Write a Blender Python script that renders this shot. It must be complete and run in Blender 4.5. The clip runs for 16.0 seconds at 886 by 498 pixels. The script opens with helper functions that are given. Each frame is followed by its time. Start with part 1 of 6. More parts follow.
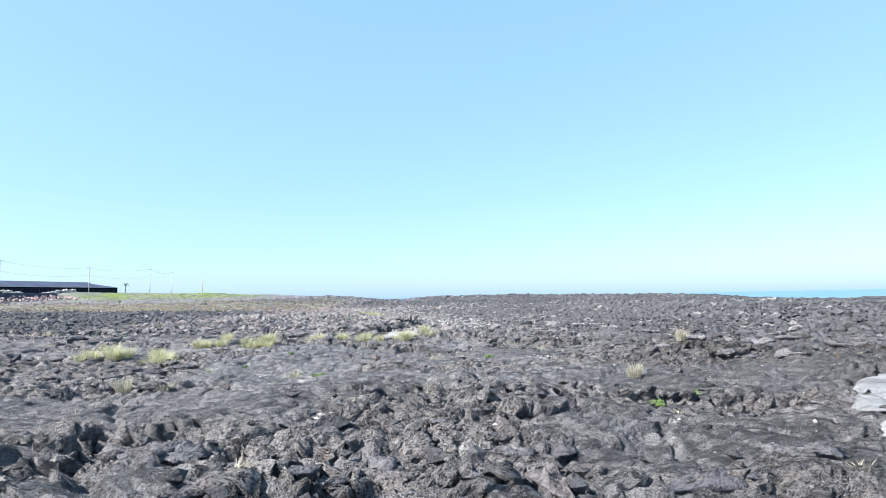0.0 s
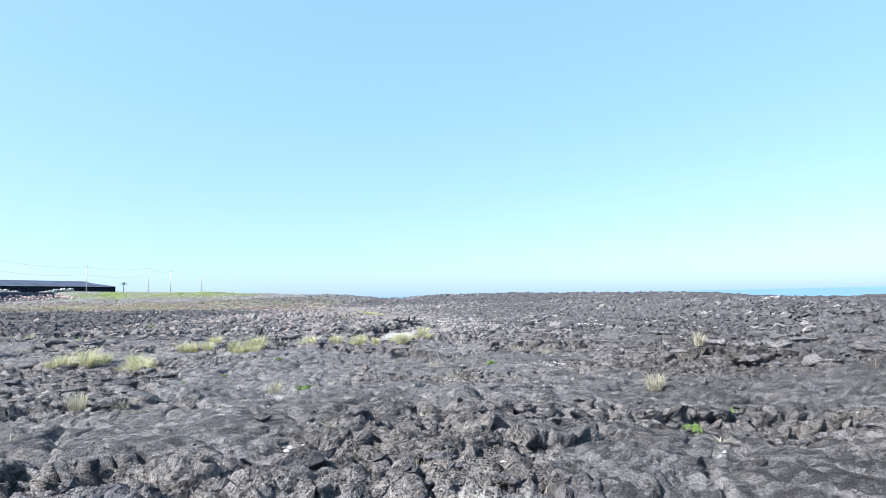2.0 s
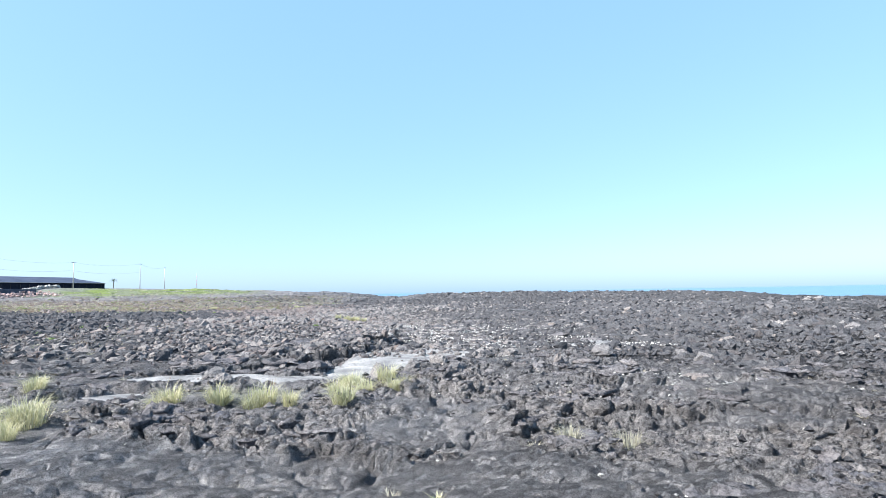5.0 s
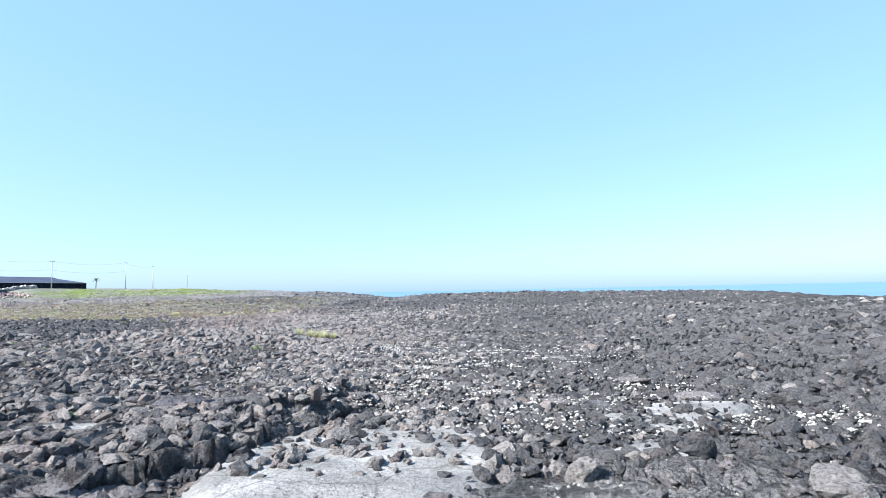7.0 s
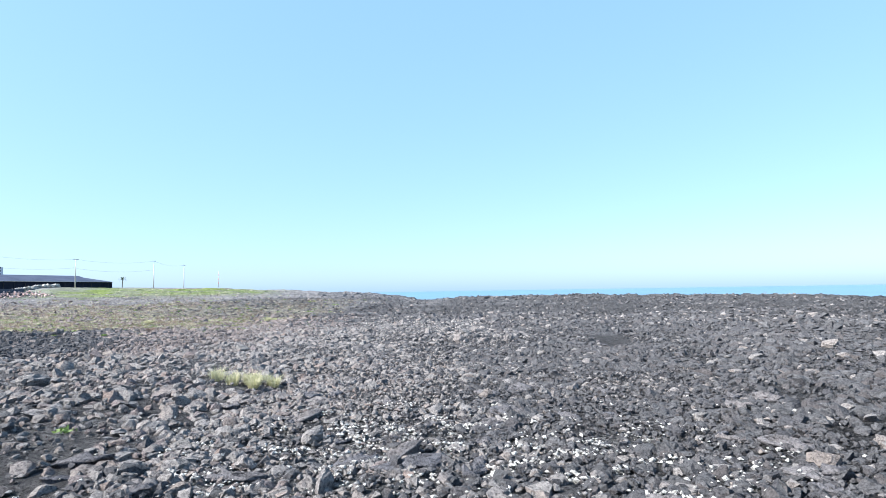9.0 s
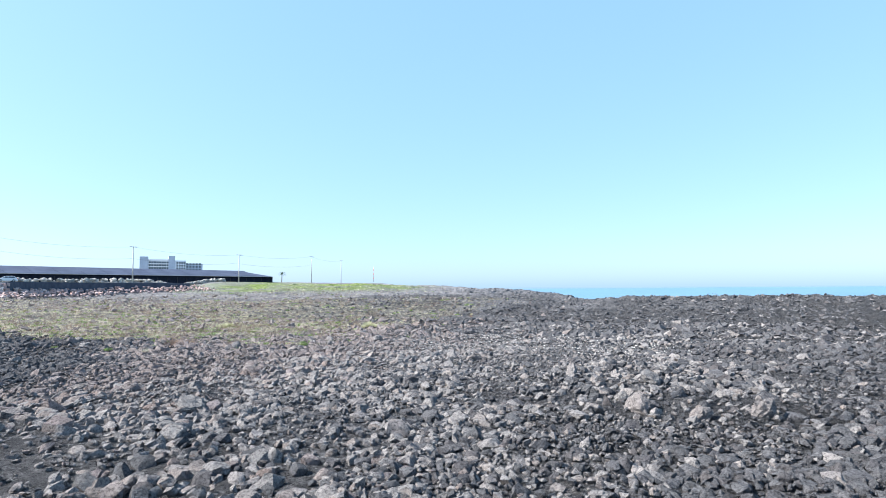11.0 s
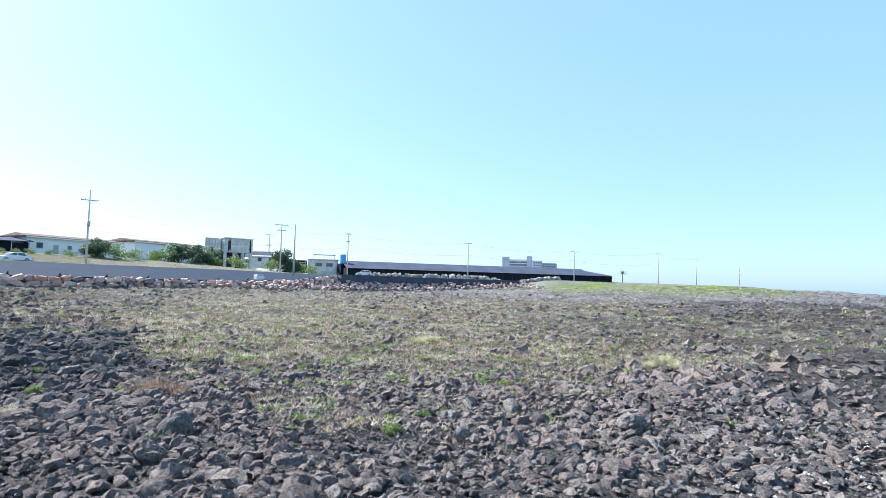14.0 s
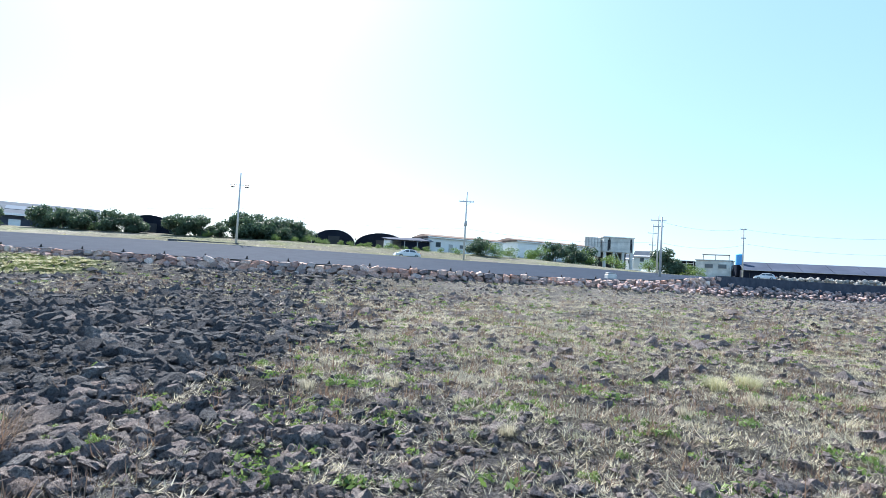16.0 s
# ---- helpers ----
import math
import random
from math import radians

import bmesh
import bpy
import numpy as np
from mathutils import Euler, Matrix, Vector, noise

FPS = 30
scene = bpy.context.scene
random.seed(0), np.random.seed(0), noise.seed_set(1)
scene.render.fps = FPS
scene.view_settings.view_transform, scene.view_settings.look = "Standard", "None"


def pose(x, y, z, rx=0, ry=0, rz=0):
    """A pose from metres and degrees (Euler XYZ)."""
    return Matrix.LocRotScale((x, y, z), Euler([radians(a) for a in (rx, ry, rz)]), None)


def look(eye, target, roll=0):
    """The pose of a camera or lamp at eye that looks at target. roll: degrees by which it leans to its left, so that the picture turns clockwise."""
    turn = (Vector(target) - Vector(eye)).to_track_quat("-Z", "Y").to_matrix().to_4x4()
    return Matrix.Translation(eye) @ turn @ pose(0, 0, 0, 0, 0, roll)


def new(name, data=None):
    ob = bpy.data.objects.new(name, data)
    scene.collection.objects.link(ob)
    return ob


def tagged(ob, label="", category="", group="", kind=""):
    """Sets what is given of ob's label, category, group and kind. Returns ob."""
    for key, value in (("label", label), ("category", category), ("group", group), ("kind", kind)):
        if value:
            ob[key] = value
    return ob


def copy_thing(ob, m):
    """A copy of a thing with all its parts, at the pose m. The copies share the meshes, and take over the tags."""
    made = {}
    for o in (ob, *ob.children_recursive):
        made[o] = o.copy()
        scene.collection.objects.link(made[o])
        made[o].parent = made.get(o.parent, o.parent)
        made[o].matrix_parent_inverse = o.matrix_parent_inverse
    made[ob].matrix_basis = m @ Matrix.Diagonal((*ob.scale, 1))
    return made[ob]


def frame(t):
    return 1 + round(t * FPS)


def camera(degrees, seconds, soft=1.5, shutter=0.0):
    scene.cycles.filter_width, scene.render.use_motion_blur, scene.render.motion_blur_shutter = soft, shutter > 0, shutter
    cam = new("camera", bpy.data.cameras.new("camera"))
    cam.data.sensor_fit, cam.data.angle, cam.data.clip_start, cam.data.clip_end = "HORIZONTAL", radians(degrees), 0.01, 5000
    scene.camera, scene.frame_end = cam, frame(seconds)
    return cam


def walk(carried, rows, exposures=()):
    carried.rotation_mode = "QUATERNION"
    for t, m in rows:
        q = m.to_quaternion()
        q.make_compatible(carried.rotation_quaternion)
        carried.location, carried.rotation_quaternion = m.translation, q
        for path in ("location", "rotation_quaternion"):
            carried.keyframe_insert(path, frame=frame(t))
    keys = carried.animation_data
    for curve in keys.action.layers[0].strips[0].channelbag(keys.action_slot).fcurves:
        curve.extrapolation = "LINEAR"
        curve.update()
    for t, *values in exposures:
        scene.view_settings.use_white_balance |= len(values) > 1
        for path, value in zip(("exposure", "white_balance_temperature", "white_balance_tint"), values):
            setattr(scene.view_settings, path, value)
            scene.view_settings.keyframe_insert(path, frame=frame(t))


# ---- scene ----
cam = camera(74.5, 16.0, soft=0.7)
PATH = [
    (0, (0.758, 1.931, 1.65), (0.689, 3.924, 1.814), -1.1),
    (0.5, (0.768, 2.1, 1.668), (0.7, 4.092, 1.829), -1.2),
    (1, (0.774, 2.377, 1.692), (0.705, 4.37, 1.851), -1.1),
    (1.5, (0.761, 2.695, 1.686), (0.692, 4.687, 1.845), -1.1),
    (2, (0.754, 3.084, 1.736), (0.686, 5.077, 1.894), -1.2),
    (2.5, (0.782, 3.741, 1.841), (0.713, 5.734, 1.995), -1.2),
    (3, (0.853, 4.862, 1.907), (0.784, 6.855, 2.061), -1.3),
    (3.4, (0.91, 5.959, 1.938), (0.843, 7.952, 2.09), -1.3),
    (3.5, (0.919, 6.279, 1.94), (0.852, 8.272, 2.091), -1.3),
    (3.7, (0.952, 6.959, 1.938), (0.883, 8.953, 2.087), -1.3),
    (5.8, (0.884, 17.66, 2.264), (0.799, 19.653, 2.41), -1.0),
    (6, (0.846, 18.787, 2.302), (0.763, 20.78, 2.447), -1.1),
    (6.5, (0.825, 21.783, 2.438), (0.742, 23.777, 2.581), -1.2),
    (7, (0.801, 25.095, 2.575), (0.717, 27.088, 2.716), -1.2),
    (7.5, (0.798, 28.615, 2.76), (0.713, 30.608, 2.899), -1.2),
    (8, (0.803, 32.448, 2.831), (0.717, 34.441, 2.971), -1.1),
    (8.5, (0.791, 36.458, 2.968), (0.697, 38.451, 3.106), -1.2),
    (9, (0.739, 40.704, 3.072), (0.518, 42.687, 3.214), -0.9),
    (9.2, (0.717, 42.38, 3.126), (0.443, 44.356, 3.268), -0.8),
    (11.3, (-1.716, 61.536, 3.244), (-2.543, 63.351, 3.381), -0.3),
    (11.5, (-2.107, 63.22, 3.24), (-2.988, 65.01, 3.379), -0.2),
    (12, (-3.394, 67.205, 3.265), (-4.405, 68.925, 3.402), -0.0),
    (12.5, (-4.89, 70.972, 3.249), (-6.032, 72.609, 3.387), 0.3),
    (13, (-6.522, 74.556, 3.207), (-7.799, 76.09, 3.344), 0.4),
    (13.5, (-8.381, 77.85, 3.139), (-9.834, 79.217, 3.273), 0.8),
    (14, (-10.3, 80.938, 3.074), (-11.961, 82.045, 3.204), 1.3),
    (14.5, (-12.257, 83.754, 3.046), (-14.089, 84.546, 3.168), 1.9),
    (15, (-14.502, 86.33, 3.01), (-16.445, 86.791, 3.121), 2.3),
    (15.5, (-16.784, 88.474, 2.946), (-18.777, 88.607, 3.046), 2.9),
    (16, (-18.981, 90.263, 2.922), (-20.972, 90.096, 3.008), 3.2),
]
walk(cam, [(t, look(eye, target, roll)) for t, eye, target, roll in PATH])

# ---- light ----
SUN_AZ, SUN_EL = radians(-118), radians(41)   # from north (+y) towards east (+x)
world = bpy.data.worlds.new("sky")
scene.world = world
world.use_nodes = True
wn, wl = world.node_tree.nodes, world.node_tree.links
sky = wn.new("ShaderNodeTexSky")
sky.sky_type = "NISHITA"
sky.sun_disc = False
sky.sun_elevation = SUN_EL
sky.sun_rotation = SUN_AZ
sky.air_density, sky.dust_density, sky.ozone_density = 1.0, 1.0, 2.0
wn["Background"].inputs["Strength"].default_value = 0.038
# summer haze: an even pale blue added to the clear sky
haze = wn.new("ShaderNodeMix")
haze.data_type, haze.blend_type = "RGBA", "ADD"
haze.inputs[0].default_value = 1.0
haze.inputs[7].default_value = (2.35, 4.6, 7.5, 1)
wl.new(sky.outputs["Color"], haze.inputs[6])
wl.new(haze.outputs[2], wn["Background"].inputs["Color"])
lamp = bpy.data.lights.new("sun", "SUN")
lamp.energy, lamp.angle, lamp.color = 5.0, radians(0.53), (1.0, 0.98, 0.95)
sun = new("sun", lamp)
sun.matrix_world = look((math.sin(SUN_AZ) * math.cos(SUN_EL) * 100, math.cos(SUN_AZ) * math.cos(SUN_EL) * 100, math.sin(SUN_EL) * 100), (0, 0, 0))
scene.view_settings.exposure = 1.515


# ---- materials ----
def mat(name, rough=0.9, metal=0.0):
    m = bpy.data.materials.new(name)
    m.use_nodes = True
    b = m.node_tree.nodes["Principled BSDF"]
    b.inputs["Roughness"].default_value = rough
    b.inputs["Metallic"].default_value = metal
    if rough > 0.7:
        b.inputs["Specular IOR Level"].default_value = 0.03
    return m, m.node_tree.nodes, m.node_tree.links, b


def tex(n, l, scale, detail=6, rough=0.6, kind="ShaderNodeTexNoise", obj=True):
    t = n.new(kind)
    t.inputs["Scale"].default_value = scale
    if kind == "ShaderNodeTexNoise":
        t.inputs["Detail"].default_value = detail
        t.inputs["Roughness"].default_value = rough
    c = n.new("ShaderNodeTexCoord") if obj else n.new("ShaderNodeNewGeometry")
    l.new(c.outputs["Object" if obj else "Position"], t.inputs["Vector"])
    return t


def ramp(n, l, src, stops):
    r = n.new("ShaderNodeValToRGB")
    e = r.color_ramp.elements
    while len(e) < len(stops):
        e.new(0.5)
    for k, (p, c) in enumerate(stops):
        e[k].position = p
        e[k].color = (*c, 1) if len(c) == 3 else c
    l.new(src, r.inputs["Fac"])
    return r.outputs["Color"]


def mix(n, l, fac, a, b, mode="MIX"):
    m = n.new("ShaderNodeMix")
    m.data_type, m.blend_type = "RGBA", mode
    for sock, v in ((m.inputs[0], fac), (m.inputs[6], a), (m.inputs[7], b)):
        if isinstance(v, (int, float)):
            sock.default_value = v
        elif isinstance(v, tuple):
            sock.default_value = (*v, 1)
        else:
            l.new(v, sock)
    return m.outputs[2]


def bump(n, l, b, src, strength, dist):
    k = n.new("ShaderNodeBump")
    k.inputs["Strength"].default_value = strength
    k.inputs["Distance"].default_value = dist
    l.new(src, k.inputs["Height"])
    if b.inputs["Normal"].is_linked:
        l.new(b.inputs["Normal"].links[0].from_socket, k.inputs["Normal"])
    l.new(k.outputs["Normal"], b.inputs["Normal"])


def simple(name, c1, c2, scale=3.0, rough=0.85, bscale=40, bstr=0.3, bdist=0.02, metal=0.0, spread=0.25, world_space=False):
    """A surface of two mixed tones with fine relief and a different tone for each piece."""
    m, n, l, b = mat(name, rough, metal)
    t = tex(n, l, scale, 8, 0.65, obj=not world_space)
    col = ramp(n, l, t.outputs["Fac"], [(0.3, c1), (0.7, c2)])
    if spread:
        info = n.new("ShaderNodeObjectInfo")
        r = n.new("ShaderNodeMapRange")
        r.inputs["To Min"].default_value, r.inputs["To Max"].default_value = 1 - spread, 1 + spread
        l.new(info.outputs["Random"], r.inputs["Value"])
        h = n.new("ShaderNodeHueSaturation")
        l.new(r.outputs["Result"], h.inputs["Value"])
        l.new(col, h.inputs["Color"])
        col = h.outputs["Color"]
    l.new(col, b.inputs["Base Color"])
    if bstr:
        f = tex(n, l, bscale, 5, 0.6, obj=not world_space)
        bump(n, l, b, f.outputs["Fac"], bstr, bdist)
    return m


def attr(n, name):
    a = n.new("ShaderNodeAttribute")
    a.attribute_name = name
    return a.outputs["Fac"]


def lava_material():
    m, n, l, b = mat("lava", 0.82)
    big = tex(n, l, 0.35, 6, 0.6, obj=False)
    mid = tex(n, l, 2.6, 8, 0.7, obj=False)
    fine = tex(n, l, 26, 6, 0.7, obj=False)
    grey = ramp(n, l, mid.outputs["Fac"], [(0.25, (0.120, 0.122, 0.130)), (0.5, (0.172, 0.172, 0.181)), (0.78, (0.262, 0.258, 0.263))])
    brown = ramp(n, l, mid.outputs["Fac"], [(0.25, (0.150, 0.141, 0.140)), (0.5, (0.210, 0.199, 0.198)), (0.78, (0.305, 0.290, 0.280))])
    fb = n.new("ShaderNodeMath")
    fb.operation = "MULTIPLY_ADD"
    l.new(big.outputs["Fac"], fb.inputs[0])
    fb.inputs[1].default_value = 1.6
    l.new(attr(n, "brown"), fb.inputs[2])
    fb2 = n.new("ShaderNodeMath")
    fb2.operation = "SUBTRACT"
    fb2.use_clamp = True
    l.new(fb.outputs[0], fb2.inputs[0])
    fb2.inputs[1].default_value = 0.9
    col = mix(n, l, fb2.outputs[0], grey, brown)
    # a tone of its own for each cobble
    cell = tex(n, l, 8.0, kind="ShaderNodeTexVoronoi", obj=False)
    sep = n.new("ShaderNodeSeparateColor")
    l.new(cell.outputs["Color"], sep.inputs[0])
    col = mix(n, l, 1.0, col, ramp(n, l, sep.outputs[0], [(0.0, (0.78, 0.78, 0.79)), (0.6, (1.0, 1.0, 1.0)), (1.0, (1.22, 1.2, 1.18))]), "MULTIPLY")
    # dust brightens the tone; painted gap shade in the rubble lowers it
    pl = n.new("ShaderNodeMapRange")
    pl.inputs["To Min"].default_value, pl.inputs["To Max"].default_value = 0.54, 1.62
    l.new(attr(n, "dust_gap_shade"), pl.inputs["Value"])
    hs = n.new("ShaderNodeHueSaturation")
    l.new(pl.outputs["Result"], hs.inputs["Value"])
    l.new(col, hs.inputs["Color"])
    col = hs.outputs["Color"]
    # pale lichen and salt specks
    sp = ramp(n, l, fine.outputs["Fac"], [(0.58, (0, 0, 0)), (0.68, (1, 1, 1))])
    sp2 = ramp(n, l, mid.outputs["Fac"], [(0.40, (0.18, 0.18, 0.18)), (0.62, (0.85, 0.85, 0.85))])
    # shade of small holes painted in as dark spots, mainly on the crags
    hole_shade = ramp(n, l, tex(n, l, 17, 5, 0.6, obj=False).outputs["Fac"], [(0.36, (0.40, 0.40, 0.41)), (0.45, (1, 1, 1)), (0.68, (1.3, 1.28, 1.26))])
    col = mix(n, l, attr(n, "crag"), col, mix(n, l, 1.0, col, hole_shade, "MULTIPLY"))
    # the relief's own noise in the colour: pits painted shaded, knobs lit
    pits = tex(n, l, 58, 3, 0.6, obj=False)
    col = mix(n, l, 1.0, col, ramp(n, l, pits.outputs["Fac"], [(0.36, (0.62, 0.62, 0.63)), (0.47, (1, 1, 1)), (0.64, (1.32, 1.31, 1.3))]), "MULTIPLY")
    col = mix(n, l, mix(n, l, 1.0, sp, sp2, "MULTIPLY"), col, (0.46, 0.45, 0.43))
    # white shell sand caught in hollows
    drift = ramp(n, l, tex(n, l, 4.5, 6, 0.7, obj=False).outputs["Fac"], [(0.46, (0, 0, 0)), (0.56, (1, 1, 1))])
    col = mix(n, l, mix(n, l, 1.0, attr(n, "sandy"), drift, "MULTIPLY"), col, ramp(n, l, fine.outputs["Fac"], [(0.3, (0.42, 0.41, 0.40)), (0.6, (0.72, 0.71, 0.69))]))
    # dry soil and thatch
    thatch = ramp(n, l, tex(n, l, 9, 8, 0.75, obj=False).outputs["Fac"], [(0.3, (0.130, 0.118, 0.104)), (0.5, (0.270, 0.249, 0.200)), (0.72, (0.450, 0.425, 0.332))])
    tg = n.new("ShaderNodeMath")
    tg.operation = "MULTIPLY_ADD"
    tg.use_clamp = True
    l.new(mid.outputs["Fac"], tg.inputs[0])
    tg.inputs[1].default_value = 3.0
    tm = n.new("ShaderNodeMath")
    tm.operation = "MULTIPLY_ADD"
    l.new(attr(n, "grassy"), tm.inputs[0])
    tm.inputs[1].default_value = 1.25
    tm.inputs[2].default_value = -2.35
    l.new(tm.outputs[0], tg.inputs[2])
    col = mix(n, l, tg.outputs[0], col, thatch)
    green = ramp(n, l, tex(n, l, 1.2, 8, 0.7, obj=False).outputs["Fac"], [(0.3, (0.065, 0.10, 0.03)), (0.5, (0.15, 0.20, 0.06)), (0.7, (0.27, 0.30, 0.12))])
    col = mix(n, l, attr(n, "green"), col, green)
    l.new(col, b.inputs["Base Color"])
    for sc, ds in ((13.0, 0.03), (26.0, 0.02)):
        vo = tex(n, l, sc, kind="ShaderNodeTexVoronoi", obj=False)
        inv = n.new("ShaderNodeMath")
        inv.operation = "SUBTRACT"
        inv.inputs[0].default_value = 1.0
        l.new(vo.outputs["Distance"], inv.inputs[1])
        part_of = n.new("ShaderNodeMath")
        part_of.operation = "MULTIPLY"
        l.new(inv.outputs[0], part_of.inputs[0])
        l.new(attr(n, "crag"), part_of.inputs[1])
        bump(n, l, b, part_of.outputs[0], 0.6, ds)
    # wrinkles that run across the flow
    wr = n.new("ShaderNodeMapping")
    wr.inputs["Scale"].default_value = (1.0, 2.4, 2.4)
    geo = n.new("ShaderNodeNewGeometry")
    l.new(geo.outputs["Position"], wr.inputs["Vector"])
    for sc, det, ds in ((4.5, 10, 0.22), (18, 6, 0.06)):
        t = n.new("ShaderNodeTexNoise")
        t.inputs["Scale"].default_value, t.inputs["Detail"].default_value, t.inputs["Roughness"].default_value = sc, det, 0.72
        l.new(wr.outputs[0], t.inputs["Vector"])
        amount = n.new("ShaderNodeMath")
        amount.operation = "MULTIPLY_ADD"
        l.new(attr(n, "crag"), amount.inputs[0])
        amount.inputs[1].default_value, amount.inputs[2].default_value = 0.5, 0.55
        times = n.new("ShaderNodeMath")
        times.operation = "MULTIPLY"
        l.new(t.outputs["Fac"], times.inputs[0])
        l.new(amount.outputs[0], times.inputs[1])
        bump(n, l, b, times.outputs[0], 1.0, ds)
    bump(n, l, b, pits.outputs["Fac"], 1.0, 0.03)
    return m


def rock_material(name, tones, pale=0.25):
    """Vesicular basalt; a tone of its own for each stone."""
    m, n, l, b = mat(name, 0.85)
    g = n.new("ShaderNodeNewGeometry")
    info = n.new("ShaderNodeObjectInfo")
    add = n.new("ShaderNodeMath")
    add.operation = "ADD"
    l.new(g.outputs["Random Per Island"], add.inputs[0])
    l.new(info.outputs["Random"], add.inputs[1])
    fr = n.new("ShaderNodeMath")
    fr.operation = "FRACT"
    l.new(add.outputs[0], fr.inputs[0])
    base = ramp(n, l, fr.outputs[0], [(k / (len(tones) - 1), c) for k, c in enumerate(tones)])
    t = tex(n, l, 4, 8, 0.7, obj=False)
    shade = ramp(n, l, t.outputs["Fac"], [(0.25, (0.78, 0.78, 0.78)), (0.75, (1.22, 1.21, 1.2))])
    col = mix(n, l, 1.0, base, shade, "MULTIPLY")
    # vesicles and worn knobs, with shade and light painted in by the relief's noise
    crust = tex(n, l, 20, 5, 0.65, obj=False)
    col = mix(n, l, 1.0, col, ramp(n, l, crust.outputs["Fac"], [(0.36, (0.50, 0.50, 0.51)), (0.48, (1, 1, 1)), (0.66, (1.38, 1.37, 1.35))]), "MULTIPLY")
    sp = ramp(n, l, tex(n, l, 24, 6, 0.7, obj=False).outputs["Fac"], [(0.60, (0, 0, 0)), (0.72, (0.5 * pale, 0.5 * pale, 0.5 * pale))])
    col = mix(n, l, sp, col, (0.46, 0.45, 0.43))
    l.new(col, b.inputs["Base Color"])
    bump(n, l, b, tex(n, l, 9, 8, 0.7, obj=False).outputs["Fac"], 1.0, 0.13)
    bump(n, l, b, crust.outputs["Fac"], 1.0, 0.045)
    v = tex(n, l, 40, kind="ShaderNodeTexVoronoi", obj=False)
    bump(n, l, b, v.outputs["Distance"], 0.6, 0.012)
    return m


def sand_material():
    """Pale sand over worn slabs: stained, pitted and cracked."""
    m, n, l, b = mat("pale_coral_sand", 0.95)
    big = tex(n, l, 0.9, 6, 0.6, obj=False)
    col = ramp(n, l, big.outputs["Fac"], [(0.30, (0.15, 0.15, 0.155)), (0.5, (0.26, 0.257, 0.255)), (0.7, (0.38, 0.373, 0.365))])
    col = mix(n, l, 1.0, col, ramp(n, l, tex(n, l, 14, 6, 0.7, obj=False).outputs["Fac"], [(0.32, (0.62, 0.62, 0.62)), (0.5, (1, 1, 1)), (0.7, (1.22, 1.22, 1.22))]), "MULTIPLY")
    warp = n.new("ShaderNodeMix")
    warp.data_type, warp.blend_type = "RGBA", "ADD"
    warp.inputs[0].default_value = 0.35
    g = n.new("ShaderNodeNewGeometry")
    l.new(g.outputs["Position"], warp.inputs[6])
    l.new(tex(n, l, 2.5, 4, 0.6, obj=False).outputs["Color"], warp.inputs[7])
    v = n.new("ShaderNodeTexVoronoi")
    v.feature = "DISTANCE_TO_EDGE"
    v.inputs["Scale"].default_value = 0.55
    l.new(warp.outputs[2], v.inputs["Vector"])
    crack = ramp(n, l, v.outputs["Distance"], [(0.0, (0.66, 0.66, 0.66)), (0.02, (1, 1, 1))])
    col = mix(n, l, 1.0, col, crack, "MULTIPLY")
    l.new(col, b.inputs["Base Color"])
    bump(n, l, b, crack, 0.8, 0.05)
    bump(n, l, b, tex(n, l, 5, 6, 0.65, obj=False).outputs["Fac"], 1.0, 0.12)
    bump(n, l, b, tex(n, l, 24, 5, 0.65, obj=False).outputs["Fac"], 1.0, 0.03)
    return m


def blade_material(name, tones, rough=0.7):
    m, n, l, b = mat(name, rough)
    g = n.new("ShaderNodeNewGeometry")
    col = ramp(n, l, g.outputs["Random Per Island"], [(k / (len(tones) - 1), c) for k, c in enumerate(tones)])
    t = tex(n, l, 0.8, 3, 0.5, obj=False)
    col = mix(n, l, 1.0, col, ramp(n, l, t.outputs["Fac"], [(0.3, (0.75, 0.8, 0.8)), (0.7, (1.2, 1.15, 1.1))]), "MULTIPLY")
    l.new(col, b.inputs["Base Color"])
    tr = n.new("ShaderNodeBsdfTranslucent")
    l.new(col, tr.inputs["Color"])
    ms = n.new("ShaderNodeMixShader")
    ms.inputs[0].default_value = 0.35
    out = n["Material Output"]
    l.new(b.outputs[0], ms.inputs[1])
    l.new(tr.outputs[0], ms.inputs[2])
    l.new(ms.outputs[0], out.inputs["Surface"])
    return m


LAVA = lava_material()
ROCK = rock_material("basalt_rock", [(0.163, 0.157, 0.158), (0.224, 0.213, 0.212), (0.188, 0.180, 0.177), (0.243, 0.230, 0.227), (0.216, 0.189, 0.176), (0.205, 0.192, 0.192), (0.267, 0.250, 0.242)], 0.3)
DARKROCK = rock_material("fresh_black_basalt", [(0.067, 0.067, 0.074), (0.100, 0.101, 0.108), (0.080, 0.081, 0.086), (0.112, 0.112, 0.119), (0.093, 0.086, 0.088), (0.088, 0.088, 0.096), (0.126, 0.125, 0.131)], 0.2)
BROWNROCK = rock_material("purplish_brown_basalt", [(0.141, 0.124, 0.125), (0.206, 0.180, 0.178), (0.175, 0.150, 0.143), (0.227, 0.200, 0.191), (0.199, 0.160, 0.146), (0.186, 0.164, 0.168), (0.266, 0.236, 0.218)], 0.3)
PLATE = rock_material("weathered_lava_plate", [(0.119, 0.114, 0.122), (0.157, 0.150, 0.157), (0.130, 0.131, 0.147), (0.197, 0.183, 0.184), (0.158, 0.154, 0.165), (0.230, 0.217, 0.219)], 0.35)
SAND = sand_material()
